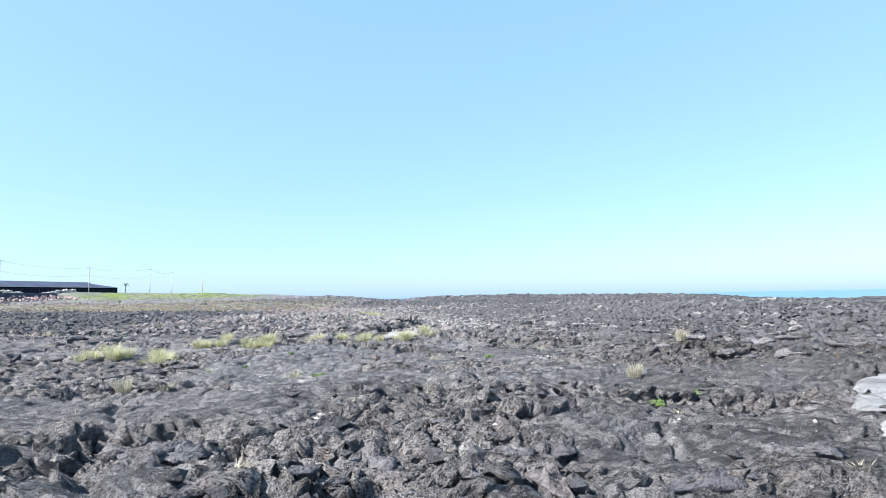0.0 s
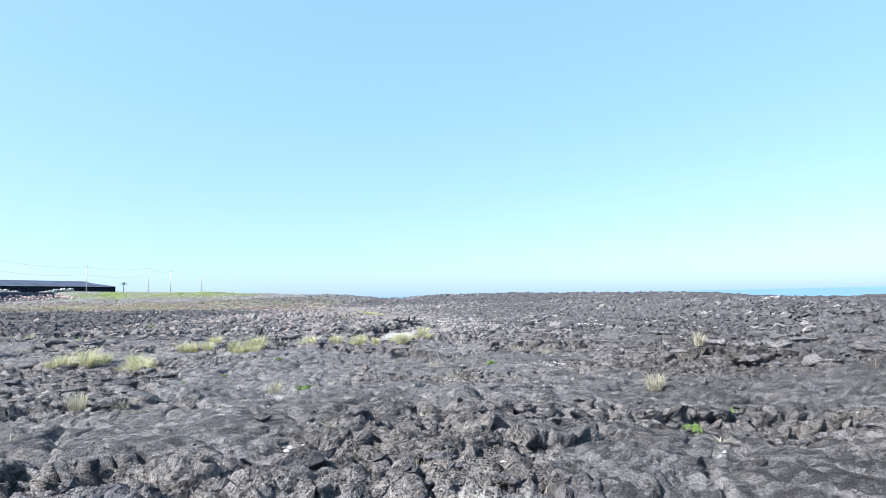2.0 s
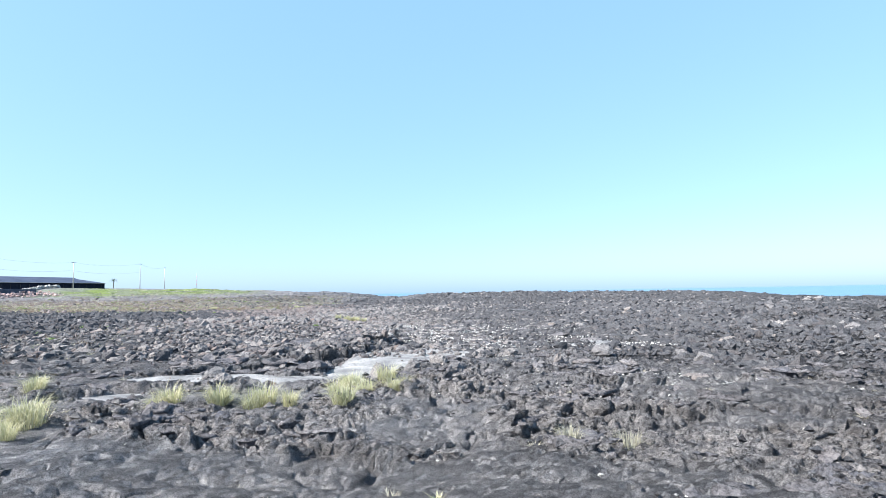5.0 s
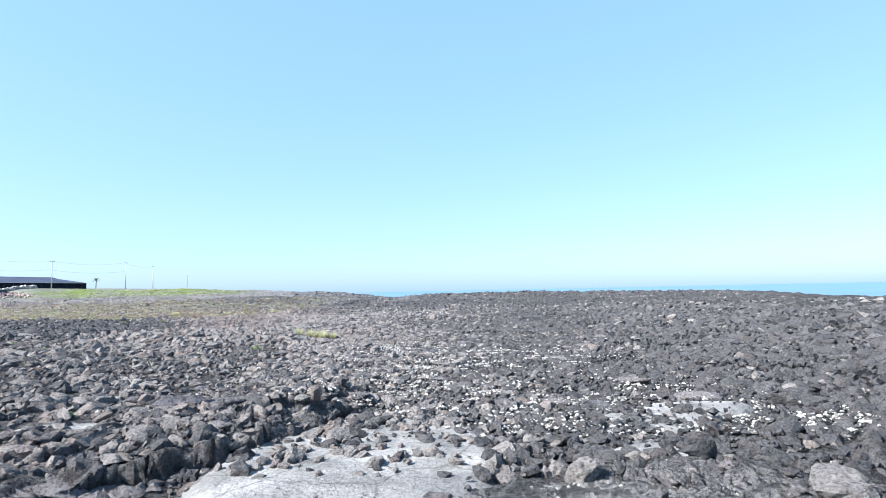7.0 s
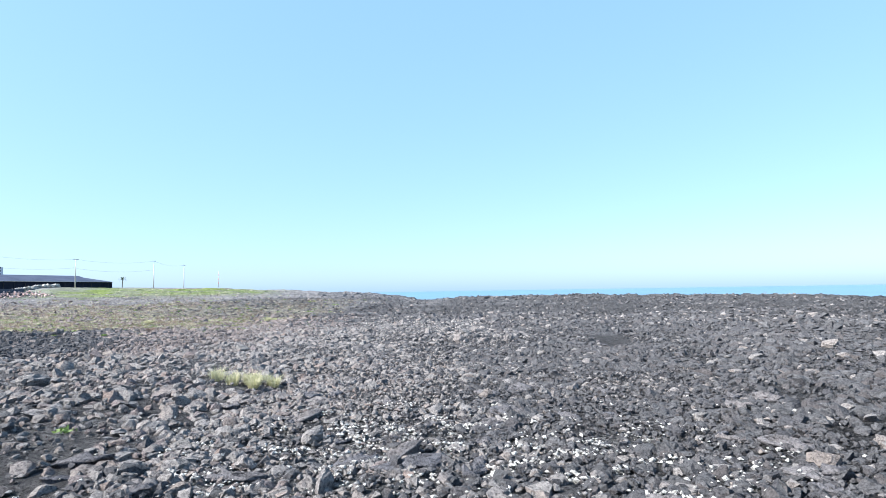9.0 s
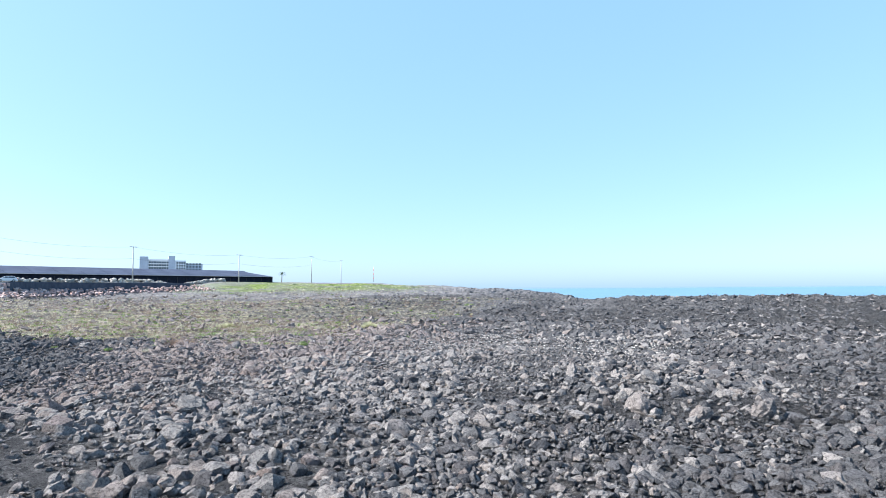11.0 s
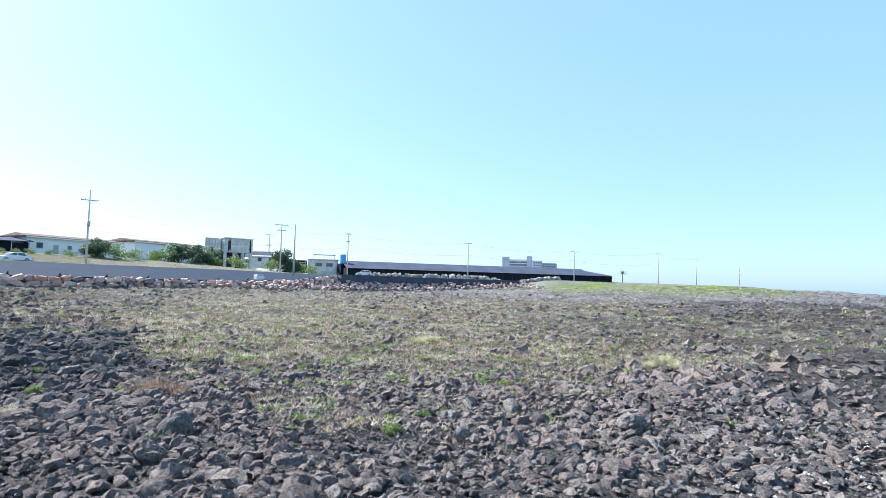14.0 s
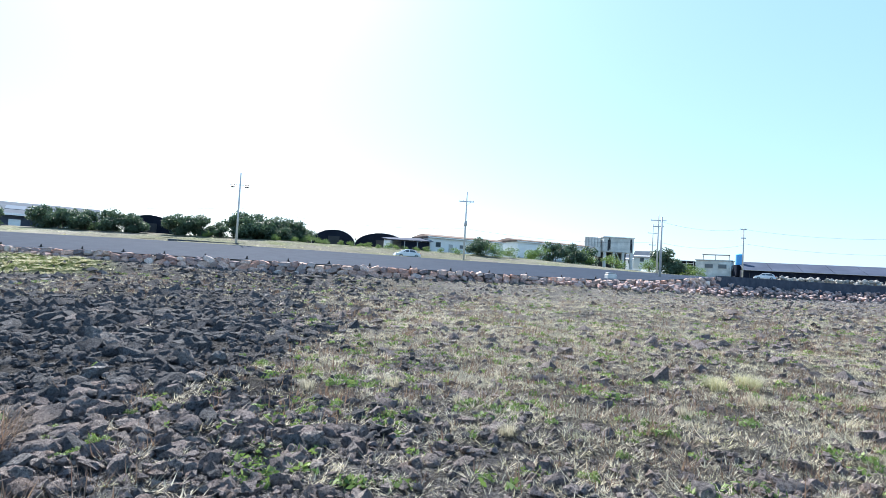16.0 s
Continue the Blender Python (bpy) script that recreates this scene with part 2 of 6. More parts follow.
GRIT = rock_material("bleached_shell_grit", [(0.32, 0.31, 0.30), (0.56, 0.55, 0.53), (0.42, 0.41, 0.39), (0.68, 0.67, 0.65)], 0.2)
DRY = blade_material("dry_grass_blades", [(0.40, 0.365, 0.28), (0.52, 0.485, 0.385), (0.28, 0.245, 0.195), (0.415, 0.39, 0.285), (0.59, 0.56, 0.45)])
YELLOW = blade_material("yellow_green_grass_blades", [(0.39, 0.385, 0.22), (0.54, 0.51, 0.36), (0.33, 0.345, 0.18), (0.60, 0.57, 0.44)])
GREEN = blade_material("fresh_green_leaves", [(0.12, 0.20, 0.05), (0.19, 0.28, 0.085), (0.10, 0.16, 0.045), (0.25, 0.32, 0.12)])
TWIG = blade_material("bare_brown_twigs", [(0.16, 0.10, 0.08), (0.24, 0.17, 0.12), (0.11, 0.08, 0.07)])
ASPHALT = simple("weathered_asphalt", (0.020, 0.031, 0.051), (0.031, 0.044, 0.068), 0.6, 0.9, 60, 0.3, 0.01, spread=0, world_space=True)
DARKWALL = simple("dark_blue_grey_concrete", (0.046, 0.056, 0.078), (0.092, 0.106, 0.135), 0.7, 0.85, 20, 0.3, 0.02, spread=0.1)
CONCRETE = simple("pale_concrete", (0.364, 0.364, 0.351), (0.598, 0.585, 0.559), 1.2, 0.9, 30, 0.3, 0.01, spread=0.1)
MORTAR = simple("grey_mortar", (0.10, 0.10, 0.10), (0.20, 0.19, 0.18), 2.0, 0.95, 25, 0.5, 0.03, spread=0)
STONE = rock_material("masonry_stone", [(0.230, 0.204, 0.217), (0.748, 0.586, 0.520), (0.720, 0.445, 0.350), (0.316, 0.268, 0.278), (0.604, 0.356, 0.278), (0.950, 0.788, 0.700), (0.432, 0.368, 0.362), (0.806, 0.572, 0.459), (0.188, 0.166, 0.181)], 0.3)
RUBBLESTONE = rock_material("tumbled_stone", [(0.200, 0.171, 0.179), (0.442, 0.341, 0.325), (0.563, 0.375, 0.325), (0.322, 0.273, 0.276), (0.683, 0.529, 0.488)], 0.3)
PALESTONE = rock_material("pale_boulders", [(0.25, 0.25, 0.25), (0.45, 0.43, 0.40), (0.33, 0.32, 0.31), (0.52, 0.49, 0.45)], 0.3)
NET = simple("black_shade_net", (0.010, 0.013, 0.022), (0.022, 0.027, 0.042), 0.8, 0.9, 30, 0.2, 0.02, spread=0.15)
SHEDROOF = simple("dark_grey_roof_net", (0.048, 0.060, 0.092), (0.076, 0.092, 0.134), 0.25, 0.8, 8, 0.2, 0.03, spread=0)
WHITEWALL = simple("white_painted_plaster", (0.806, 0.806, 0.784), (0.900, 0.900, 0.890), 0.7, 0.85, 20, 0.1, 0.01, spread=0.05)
GREYWALL = simple("streaked_grey_concrete", (0.432, 0.432, 0.405), (0.810, 0.783, 0.743), 0.5, 0.9, 12, 0.25, 0.02, spread=0.1)
ROOFBROWN = simple("dull_brown_roof", (0.10, 0.075, 0.065), (0.20, 0.15, 0.13), 1.0, 0.8, 10, 0.2, 0.02, spread=0.1)
ROOFBLUE = simple("faded_blue_grey_roof", (0.072, 0.090, 0.120), (0.114, 0.138, 0.168), 0.4, 0.9, 6, 0.2, 0.02, spread=0)
DARK = simple("dark_opening", (0.012, 0.012, 0.014), (0.03, 0.03, 0.034), 1.0, 0.6, 10, 0, spread=0)
POLE = simple("grey_concrete_pole", (0.465, 0.449, 0.419), (0.651, 0.635, 0.605), 2.0, 0.85, 20, 0.1, 0.01, spread=0.12)
STEEL = simple("galvanised_steel", (0.32, 0.33, 0.34), (0.45, 0.46, 0.47), 4.0, 0.45, 30, 0.05, 0.005, metal=0.8, spread=0.1)
BLACK = simple("black_rubber", (0.012, 0.012, 0.012), (0.025, 0.025, 0.025), 3.0, 0.7, 20, 0, spread=0)
WIRE = simple("dark_cable", (0.05, 0.05, 0.06), (0.08, 0.08, 0.09), 3.0, 0.7, 20, 0, spread=0)
PAINTW = simple("white_car_paint", (0.70, 0.71, 0.72), (0.80, 0.81, 0.82), 0.3, 0.25, 20, 0, spread=0.06)
BLUE = simple("sky_blue_plastic", (0.06, 0.30, 0.62), (0.09, 0.38, 0.72), 1.0, 0.45, 10, 0, spread=0)
BARK = simple("grey_brown_bark", (0.09, 0.075, 0.06), (0.17, 0.145, 0.12), 3.0, 0.95, 15, 0.5, 0.03)
LEAF = blade_material("dark_evergreen_leaves", [(0.032, 0.062, 0.038), (0.068, 0.114, 0.063), (0.048, 0.086, 0.054), (0.104, 0.155, 0.090)], 0.6)
BUSH = blade_material("mid_green_leaves", [(0.072, 0.144, 0.036), (0.132, 0.216, 0.054), (0.180, 0.252, 0.072)], 0.6)
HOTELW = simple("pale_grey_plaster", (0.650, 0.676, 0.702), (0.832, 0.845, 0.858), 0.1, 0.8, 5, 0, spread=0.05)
HOTELD = simple("blue_grey_cladding", (0.360, 0.405, 0.465), (0.480, 0.525, 0.585), 0.1, 0.7, 5, 0, spread=0.05)
gm, gn, gl, gb = mat("window_glass", 0.08)
gb.inputs["Base Color"].default_value = (0.05, 0.07, 0.09, 1)
gb.inputs["Specular IOR Level"].default_value = 0.8
GLASS = gm
gm, gn, gl, gb = mat("lamp_lens", 0.2)
gb.inputs["Base Color"].default_value = (0.6, 0.1, 0.06, 1)
REDLAMP = gm
wm, wnn, wll, wb = mat("sea_water", 0.3)
wb.inputs["Specular IOR Level"].default_value = 0.18
wcol = ramp(wnn, wll, tex(wnn, wll, 0.012, 4, 0.5, obj=False).outputs["Fac"], [(0.35, (0.075, 0.165, 0.25)), (0.65, (0.10, 0.20, 0.29))])
wll.new(wcol, wb.inputs["Base Color"])
bump(wnn, wll, wb, tex(wnn, wll, 0.5, 6, 0.6, obj=False).outputs["Fac"], 0.6, 0.35)
bump(wnn, wll, wb, tex(wnn, wll, 3.0, 4, 0.6, obj=False).outputs["Fac"], 0.4, 0.06)
WATER = wm
FOAM = simple("white_foam", (0.75, 0.77, 0.78), (0.85, 0.86, 0.87), 1.0, 0.9, 8, 0.3, 0.1, spread=0)


# ---- small tools ----
class Geo:
    """Collects vertices and faces of one mesh."""
    def __init__(self):
        self.v, self.f = [], []

    def add(self, verts, faces):
        k = len(self.v)
        self.v += [tuple(p) for p in verts]
        self.f += [tuple(i + k for i in q) for q in faces]
        return self

    def box(self, cx, cy, cz, sx, sy, sz, rz=0.0):
        """A box whose base centre is at cx, cy, cz."""
        c, s = math.cos(rz), math.sin(rz)
        p = []
        for z in (0, sz):
            for a, b in ((-1, -1), (1, -1), (1, 1), (-1, 1)):
                x, y = a * sx / 2, b * sy / 2
                p.append((cx + x * c - y * s, cy + x * s + y * c, cz + z))
        return self.add(p, [(3, 2, 1, 0), (4, 5, 6, 7), (0, 1, 5, 4), (1, 2, 6, 5), (2, 3, 7, 6), (3, 0, 4, 7)])

    def tube(self, a, b, r0, r1=None, n=8):
        a, b = Vector(a), Vector(b)
        r1 = r0 if r1 is None else r1
        d = (b - a).normalized()
        u = d.orthogonal().normalized()
        w = d.cross(u)
        p = [a + (u * math.cos(t) + w * math.sin(t)) * r0 for t in [2 * math.pi * k / n for k in range(n)]]
        p += [b + (u * math.cos(t) + w * math.sin(t)) * r1 for t in [2 * math.pi * k / n for k in range(n)]]
        f = [(k, (k + 1) % n, n + (k + 1) % n, n + k) for k in range(n)] + [tuple(range(n - 1, -1, -1)), tuple(range(n, 2 * n))]
        return self.add(p, f)

    def prism(self, profile, y0, y1):
        """A profile in x, z drawn out along y."""
        n = len(profile)
        p = [(x, y0, z) for x, z in profile] + [(x, y1, z) for x, z in profile]
        f = [(k, (k + 1) % n, n + (k + 1) % n, n + k) for k in range(n)] + [tuple(range(n - 1, -1, -1)), tuple(range(n, 2 * n))]
        return self.add(p, f)

    def mesh(self, name, bevel=0.0, smooth=False):
        me = bpy.data.meshes.new(name)
        me.from_pydata(self.v, [], self.f)
        bm = bmesh.new()
        bm.from_mesh(me)
        bmesh.ops.recalc_face_normals(bm, faces=bm.faces)
        if bevel:
            bmesh.ops.bevel(bm, geom=bm.edges[:], offset=bevel, segments=1, affect="EDGES")
        bm.to_mesh(me)
        bm.free()
        if smooth:
            me.polygons.foreach_set("use_smooth", [True] * len(me.polygons))
        return me


def part(name, geo, material, parent=None, label="", bevel=0.0, smooth=False):
    me = geo.mesh(name, bevel, smooth) if isinstance(geo, Geo) else geo
    if not me.materials:
        me.materials.append(material)
    ob = new(name, me)
    if parent is not None:
        ob.parent = parent
    if label:
        tagged(ob, label=label)
    return ob


def thing(name, label, category, m, group="", kind=""):
    ob = new(name)
    ob.empty_display_size = 0.3
    ob.matrix_basis = m
    return tagged(ob, label, category, group, kind)


def quick_mesh(name, verts, faces, smooth=True):
    """A mesh from arrays, all faces with the same number of corners."""
    me = bpy.data.meshes.new(name)
    k = faces.shape[1]
    me.vertices.add(len(verts))
    me.vertices.foreach_set("co", np.ascontiguousarray(verts, np.float32).ravel())
    me.loops.add(faces.size)
    me.loops.foreach_set("vertex_index", np.ascontiguousarray(faces, np.int32).ravel())
    me.polygons.add(len(faces))
    me.polygons.foreach_set("loop_start", np.arange(0, faces.size, k, dtype=np.int32))
    me.polygons.foreach_set("use_smooth", np.full(len(faces), smooth))
    me.update(calc_edges=True)
    return me


# ---- noise on arrays ----
def hsh(ix, iy, seed):
    n = (ix.astype(np.int64) * 374761393 + iy.astype(np.int64) * 668265263 + seed * 974634777) & 0xFFFFFFFF
    n = ((n ^ (n >> 13)) * 1274126177) & 0xFFFFFFFF
    return (n ^ (n >> 16)) / 4294967296.0


def vnoise(x, y, seed=0):
    ix, iy = np.floor(x), np.floor(y)
    fx, fy = x - ix, y - iy
    fx, fy = fx * fx * fx * (fx * (fx * 6 - 15) + 10), fy * fy * fy * (fy * (fy * 6 - 15) + 10)
    a, b = hsh(ix, iy, seed), hsh(ix + 1, iy, seed)
    c, d = hsh(ix, iy + 1, seed), hsh(ix + 1, iy + 1, seed)
    return (a + (b - a) * fx) * (1 - fy) + (c + (d - c) * fx) * fy


def fbm(x, y, octaves=4, seed=0, gain=0.5):
    s, a, t = 0, 1.0, 0
    for k in range(octaves):
        s = s + a * (vnoise(x, y, seed + k * 17) * 2 - 1)
        t += a
        a *= gain
        x, y = 1.6 * x + 1.2 * y + 3.1, -1.2 * x + 1.6 * y + 7.7
    return s / t


def worley(x, y, seed=0):
    """Nearest and second nearest distance, and a random number of the nearest cell."""
    ix, iy = np.floor(x), np.floor(y)
    f1, f2, cid = np.full(x.shape, 9.0), np.full(x.shape, 9.0), np.zeros(x.shape)
    for dx in (-1, 0, 1):
        for dy in (-1, 0, 1):
            cx, cy = ix + dx, iy + dy
            d = np.hypot(cx + 0.1 + 0.8 * hsh(cx, cy, seed) - x, cy + 0.1 + 0.8 * hsh(cx, cy, seed + 5) - y)
            near = d < f1
            f2 = np.where(near, f1, np.minimum(f2, d))
            cid = np.where(near, hsh(cx, cy, seed + 9), cid)
            f1 = np.where(near, d, f1)
    return f1, f2, cid


def blocks(x, y, seed, lift, tilt, gap):
    """Broken blocks: each cell has its own height and slope, with a gap between neighbours."""
    ix, iy = np.floor(x), np.floor(y)
    f1, f2 = np.full(x.shape, 9.0), np.full(x.shape, 9.0)
    h = np.zeros(x.shape)
    for dx in (-1, 0, 1):
        for dy in (-1, 0, 1):
            cx, cy = ix + dx, iy + dy
            ex, ey = x - (cx + 0.1 + 0.8 * hsh(cx, cy, seed)), y - (cy + 0.1 + 0.8 * hsh(cx, cy, seed + 5))
            d = np.hypot(ex, ey) * (0.75 + 0.5 * hsh(cx, cy, seed + 2))
            near = d < f1
            f2 = np.where(near, f1, np.minimum(f2, d))
            h = np.where(near, lift * (hsh(cx, cy, seed + 9) - 0.4) + tilt * ((hsh(cx, cy, seed + 3) - 0.5) * ex + (hsh(cx, cy, seed + 4) - 0.5) * ey), h)
            f1 = np.where(near, d, f1)
    return h - gap * sstep(0.16, 0.02, f2 - f1)


def sstep(a, b, v):
    t = np.clip((v - a) / (b - a), 0, 1)
    return t * t * (3 - 2 * t)


# ---- lie of the land ----
WALL_Y = [-120, 40, 60, 80, 104, 124, 145, 165, 190, 260]
WALL_X = [-73, -75, -77, -80, -90, -108, -128, -134, -131, -131]


def wall_x(y):
    return np.interp(y, WALL_Y, WALL_X)


def road_width(y):
    return np.interp(y, [20, 50, 85, 126, 146, 179, 220], [17, 19, 33, 27, 20, 9, 8])


def edge_z(y):
    return np.interp(y, [102, 112, 124, 145, 190], [3.24, 3.65, 4.7, 4.95, 5.0])


def road_z(x, y):
    u = np.clip((wall_x(y) - x) / road_width(y), 0, 1)
    return edge_z(y) + (np.interp(y, [130, 180], [5.35, 5.5]) - edge_z(y)) * u


def broad(x, y):
    """Height of the lava field without its detail."""
    s = np.clip(-x - 28, 0, 62)
    z = 0.021 * s + 0.00010 * s * s
    z = z + 1.5 * np.exp(-((y - 150) / 30) ** 2) * sstep(-75, -45, x) * sstep(85, 55, x) * (1 - 0.28 * np.exp(-((x + 17) / 6) ** 2)) * (1 + 0.25 * np.exp(-((x - 5) / 18) ** 2))
    z = z + 1.0 * np.exp(-((x + 50) / 18) ** 2 - ((y - 226) / 16) ** 2)
    z = z + 0.019 * np.clip(y - 150, 0, 170) * sstep(0, -60, x)
    z = z - 0.3 * np.exp(-((y - 27) / 8) ** 2 - ((x + 2) / 12) ** 2) - 0.35 * np.exp(-((y - 58) / 14) ** 2 - ((x - 2) / 12) ** 2)
    z = z + 0.33 * np.exp(-((x + 24) / 13) ** 2 - ((y - 82) / 8) ** 2) + 0.14 * np.exp(-((x - 1) / 9) ** 2 - ((y - 9) / 7) ** 2)
    z = z + 0.40 * np.exp(-((x + 11.5) / 4) ** 2 - ((y - 58) / 5) ** 2) + 0.35 * np.exp(-((x + 3) / 5) ** 2 - ((y - 78) / 6) ** 2) - 0.45 * np.exp(-((x - 15) / 6) ** 2 - ((y - 27) / 8) ** 2)
    z = z - 0.9 * np.exp(-((x - 80) / 22) ** 2 - ((y - 140) / 25) ** 2)
    coast = np.where(x < -30, 240 - 0.9 * (x + 30), np.maximum(240 - 3 * (x + 30), 205 - 0.4 * x))
    land = sstep(-4, 16, coast - y + 16 * fbm(x / 16, y / 16, 4, 77))
    z = -4.5 + (z + 4.5) * land
    # low headlands across the bay
    for cx, cy, rx, ry, h in ((-28, 285, 7, 3, 2.6), (-22, 330, 5, 3, 2.2), (-14, 345, 4, 2, 2.2), (30, 620, 30, 12, 1.9)):
        z = np.maximum(z, -4.5 + h * np.exp(-((x - cx) / rx) ** 2 - ((y - cy) / ry) ** 2) * (0.8 + 0.5 * fbm(x / 9, y / 9, 3, 31)))
    # green mound and the land behind the road
    z = z + (1.9 + 0.8 * fbm(x / 13, y / 13, 3, 46)) * np.exp(-((x + 118) / 30) ** 2 - ((y - 228) / 42) ** 2)
    u = wall_x(y) - x
    z = z + sstep(-9, -1, u) * np.interp(y, [38, 52, 60, 110, 130], [1.5, 1.35, 0.9, 0.85, 0.7]) * sstep(195, 180, y)
    back = road_z(x, y) - 0.18
    bank = np.interp(y, [90, 140], [2.2, 0.6]) * sstep(1, 32, u - road_width(y))
    back = back + bank + 0.18 * sstep(-0.5, 2.0, u - road_width(y)) + 0.10 * fbm(x / 7, y / 7, 3, 5) * sstep(0, 6, u - road_width(y))
    k = sstep(0.15, 0.9, u) * sstep(200, 188, y)
    north = sstep(188, 215, y) * sstep(-6, 14, u) * land
    z = z + (back - z) * k
    return z + (np.maximum(z, 6.1) - z) * north


# pools of pale sand: centre, half axes, turn in degrees
POOLS = [(-3.4, 29.6, 2.6, 0.9, 12), (-1.1, 35.0, 2.0, 2.7, -8), (-2.1, 31.8, 1.3, 1.6, -20), (4.6, 37.4, 1.1, 0.9, 10), (5.8, 38.6, 1.2, 0.6, 15), (3.9, 35.2, 0.7, 0.6, 0), (6.9, 28.2, 0.9, 0.8, -10),
         (0.9, 27.7, 0.6, 0.4, 20), (7.0, 10.6, 2.8, 0.55, 57), (-6.9, 29.6, 2.2, 1.2, 8), (-10.2, 17.0, 1.6, 0.5, 20), (-9.0, 22.6, 1.8, 0.5, 35), (-7.8, 26.8, 1.6, 0.6, 30), (-7.4, 37.2, 1.2, 0.4, 10)]
BROKEN = (3, 4, 5, 6, 7, 8, 13)


SPOTS = [(2.2, 12.15, 0.34, 0.16), (3.0, 8.8, 0.22, 0.10), (1.7, 9.5, 0.25, 0.10), (2.8, 17.3, 0.75, 0.22), (2.1, 13.9, 0.24, 0.20), (-0.9, 8.6, 0.25, 0.22), (1.2, 7.9, 0.5, 0.12),
         (4.5, 28.0, 0.12, 1.0), (0.7, 27.7, 0.5, 0.4), (6.6, 28.2, 0.8, 0.9), (2.2, 33.3, 0.5, 0.35)]


def shells(x, y):
    """Where white shell sand has washed in between the stones."""
    n = fbm(x / 0.7, y / 0.5, 4, 96, 0.6)
    m = sstep(1.6, 0.3, np.hypot((x + 0.8) / 6.0, (y - 51) / 7.5) + 0.8 * fbm(x / 1.6, y / 1.4, 4, 95, 0.6)) * sstep(-0.15, 0.3, fbm(x / 0.9, y / 0.7, 4, 98, 0.65))
    m = np.maximum(m, 0.7 * sstep(1.4, 0.4, np.hypot((x - 2.0) / 5.0, (y - 40.5) / 2.4) + 0.9 * fbm(x / 1.2, y / 0.8, 4, 97, 0.6)))
    m = np.maximum(m, 0.75 * sstep(1.2, 0.5, np.hypot((x - 4.5) / 5.0, (y - 37.5) / 2.6) + 0.9 * n))
    m = np.maximum(m, 0.5 * sstep(1.3, 0.4, np.hypot((x + 9) / 8.5, (y - 94) / 4.5) + 0.9 * n))
    m = np.maximum(m, 0.45 * sstep(0.05, 0.4, n) * sstep(3, 1, np.abs(y - 27)) * sstep(9, 6, np.abs(x - 2)))
    for cx, cy, rx, ry in SPOTS:
        m = np.maximum(m, sstep(1.5, 0.6, np.hypot((x - cx) / rx, (y - cy) / ry) + 1.1 * n))
    return m


def pool_mask(x, y):
    m = np.zeros(np.shape(x))
    for k, (cx, cy, rx, ry, a) in enumerate(POOLS):
        c, s = math.cos(radians(a)), math.sin(radians(a))
        dx, dy = x - cx, y - cy
        r = np.hypot((dx * c + dy * s) / rx, (-dx * s + dy * c) / ry)
        n = fbm(x / (0.6 if k in BROKEN else 0.8), y / (0.38 if k in BROKEN else 0.5), 5, 40 + k, 0.65)
        m = np.maximum(m, sstep(1.15, 0.85, r + (1.1 if k in BROKEN else 0.6) * n))
    return m


def smooth_lava(x, y):
    """Where the lava is one sheet of slabs (1) and where it is broken to rubble (0)."""
    n = fbm(x / 8, y / 8, 3, 11)
    a = sstep(37, 29, y + 5 * n + np.clip(-x - 4, 0, 30) * 0.15)
    b = 0.9 * sstep(1.3, 0.7, np.hypot((x - 4.4) / 3.6, (y - 29) / 6.0) + 0.3 * n)
    return np.maximum(a, b)


def meadow(x, y):
    """Dry grass that has grown in between the rubble."""
    n = fbm(x / 4, y / 4, 4, 83, 0.6)
    m = sstep(-0.5, 2.5, -28.0 + 0.16 * (y - 84) - x + 3.0 * n) * sstep(-1, 3.5, y - 82.5 + np.clip(-44 - x, 0, 30) * -0.25 + 3.5 * n) * sstep(-1, 7, 109 - y + 4 * n)
    m = m * (0.5 + 0.5 * sstep(-27, -34, x)) * (1 - 0.15 * sstep(-46, -62, x)) * (0.35 + 0.65 * sstep(-0.35, 0.2, fbm(x / 2.6, y / 2.2, 4, 85, 0.6)))
    # thin growth at the edge of the bare stones
    e = 0.5 * sstep(1.3, 0.5, np.hypot((x + 25) / 6, (y - 90) / 7) + 0.5 * n) * sstep(-0.1, 0.25, fbm(x / 1.3, y / 1.3, 3, 86))
    return np.maximum(0.8 * m, e)


def grassy(x, y):
    n = fbm(x / 5, y / 5, 4, 21)
    a = sstep(-20, -27, x + 4 * n) * sstep(0, 6, y - 86 - 0.35 * (x + 28) + 5 * n) * np.interp(y, [118, 140, 200], [1, 0.65, 0.45])
    b2 = 0.55 * sstep(-56, -66, x + 6 * n)
    c = 0.5 * sstep(-12, -22, x + 5 * n) * sstep(15, 24, y) * sstep(78, 55, y)
    d = 0.75 * sstep(1.2, 0.5, np.hypot((x - 52) / 9, (y - 153) / 4))
    u = wall_x(y) - x
    verge = 1.1 * sstep(-1, 2, u - road_width(y)) * sstep(205, 190, y)
    return np.clip(np.maximum.reduce([a, b2, c, d, verge, 1.3 * meadow(x, y)]), 0, 1.15)


def greenness(x, y):
    n = fbm(x / 6, y / 6, 4, 61)
    m = sstep(1.25, 0.75, np.hypot((x + 112) / 34, (y - 226) / 46) + 0.35 * n) * (0.5 + 0.5 * sstep(-0.2, 0.12, fbm(x / 10, y / 6, 3, 63)))
    u = wall_x(y) - x
    v = (0.30 + 0.35 * n) * sstep(-1, 2, u - road_width(y)) * sstep(205, 190, y)
    s = 1.3 * sstep(1.2, 0.6, np.hypot((x + 72) / 5, (y - 44) / 9) + 0.4 * n)
    return np.clip(np.maximum.reduce([m, v, s]) * (0.8 + 0.5 * n), 0, 1)


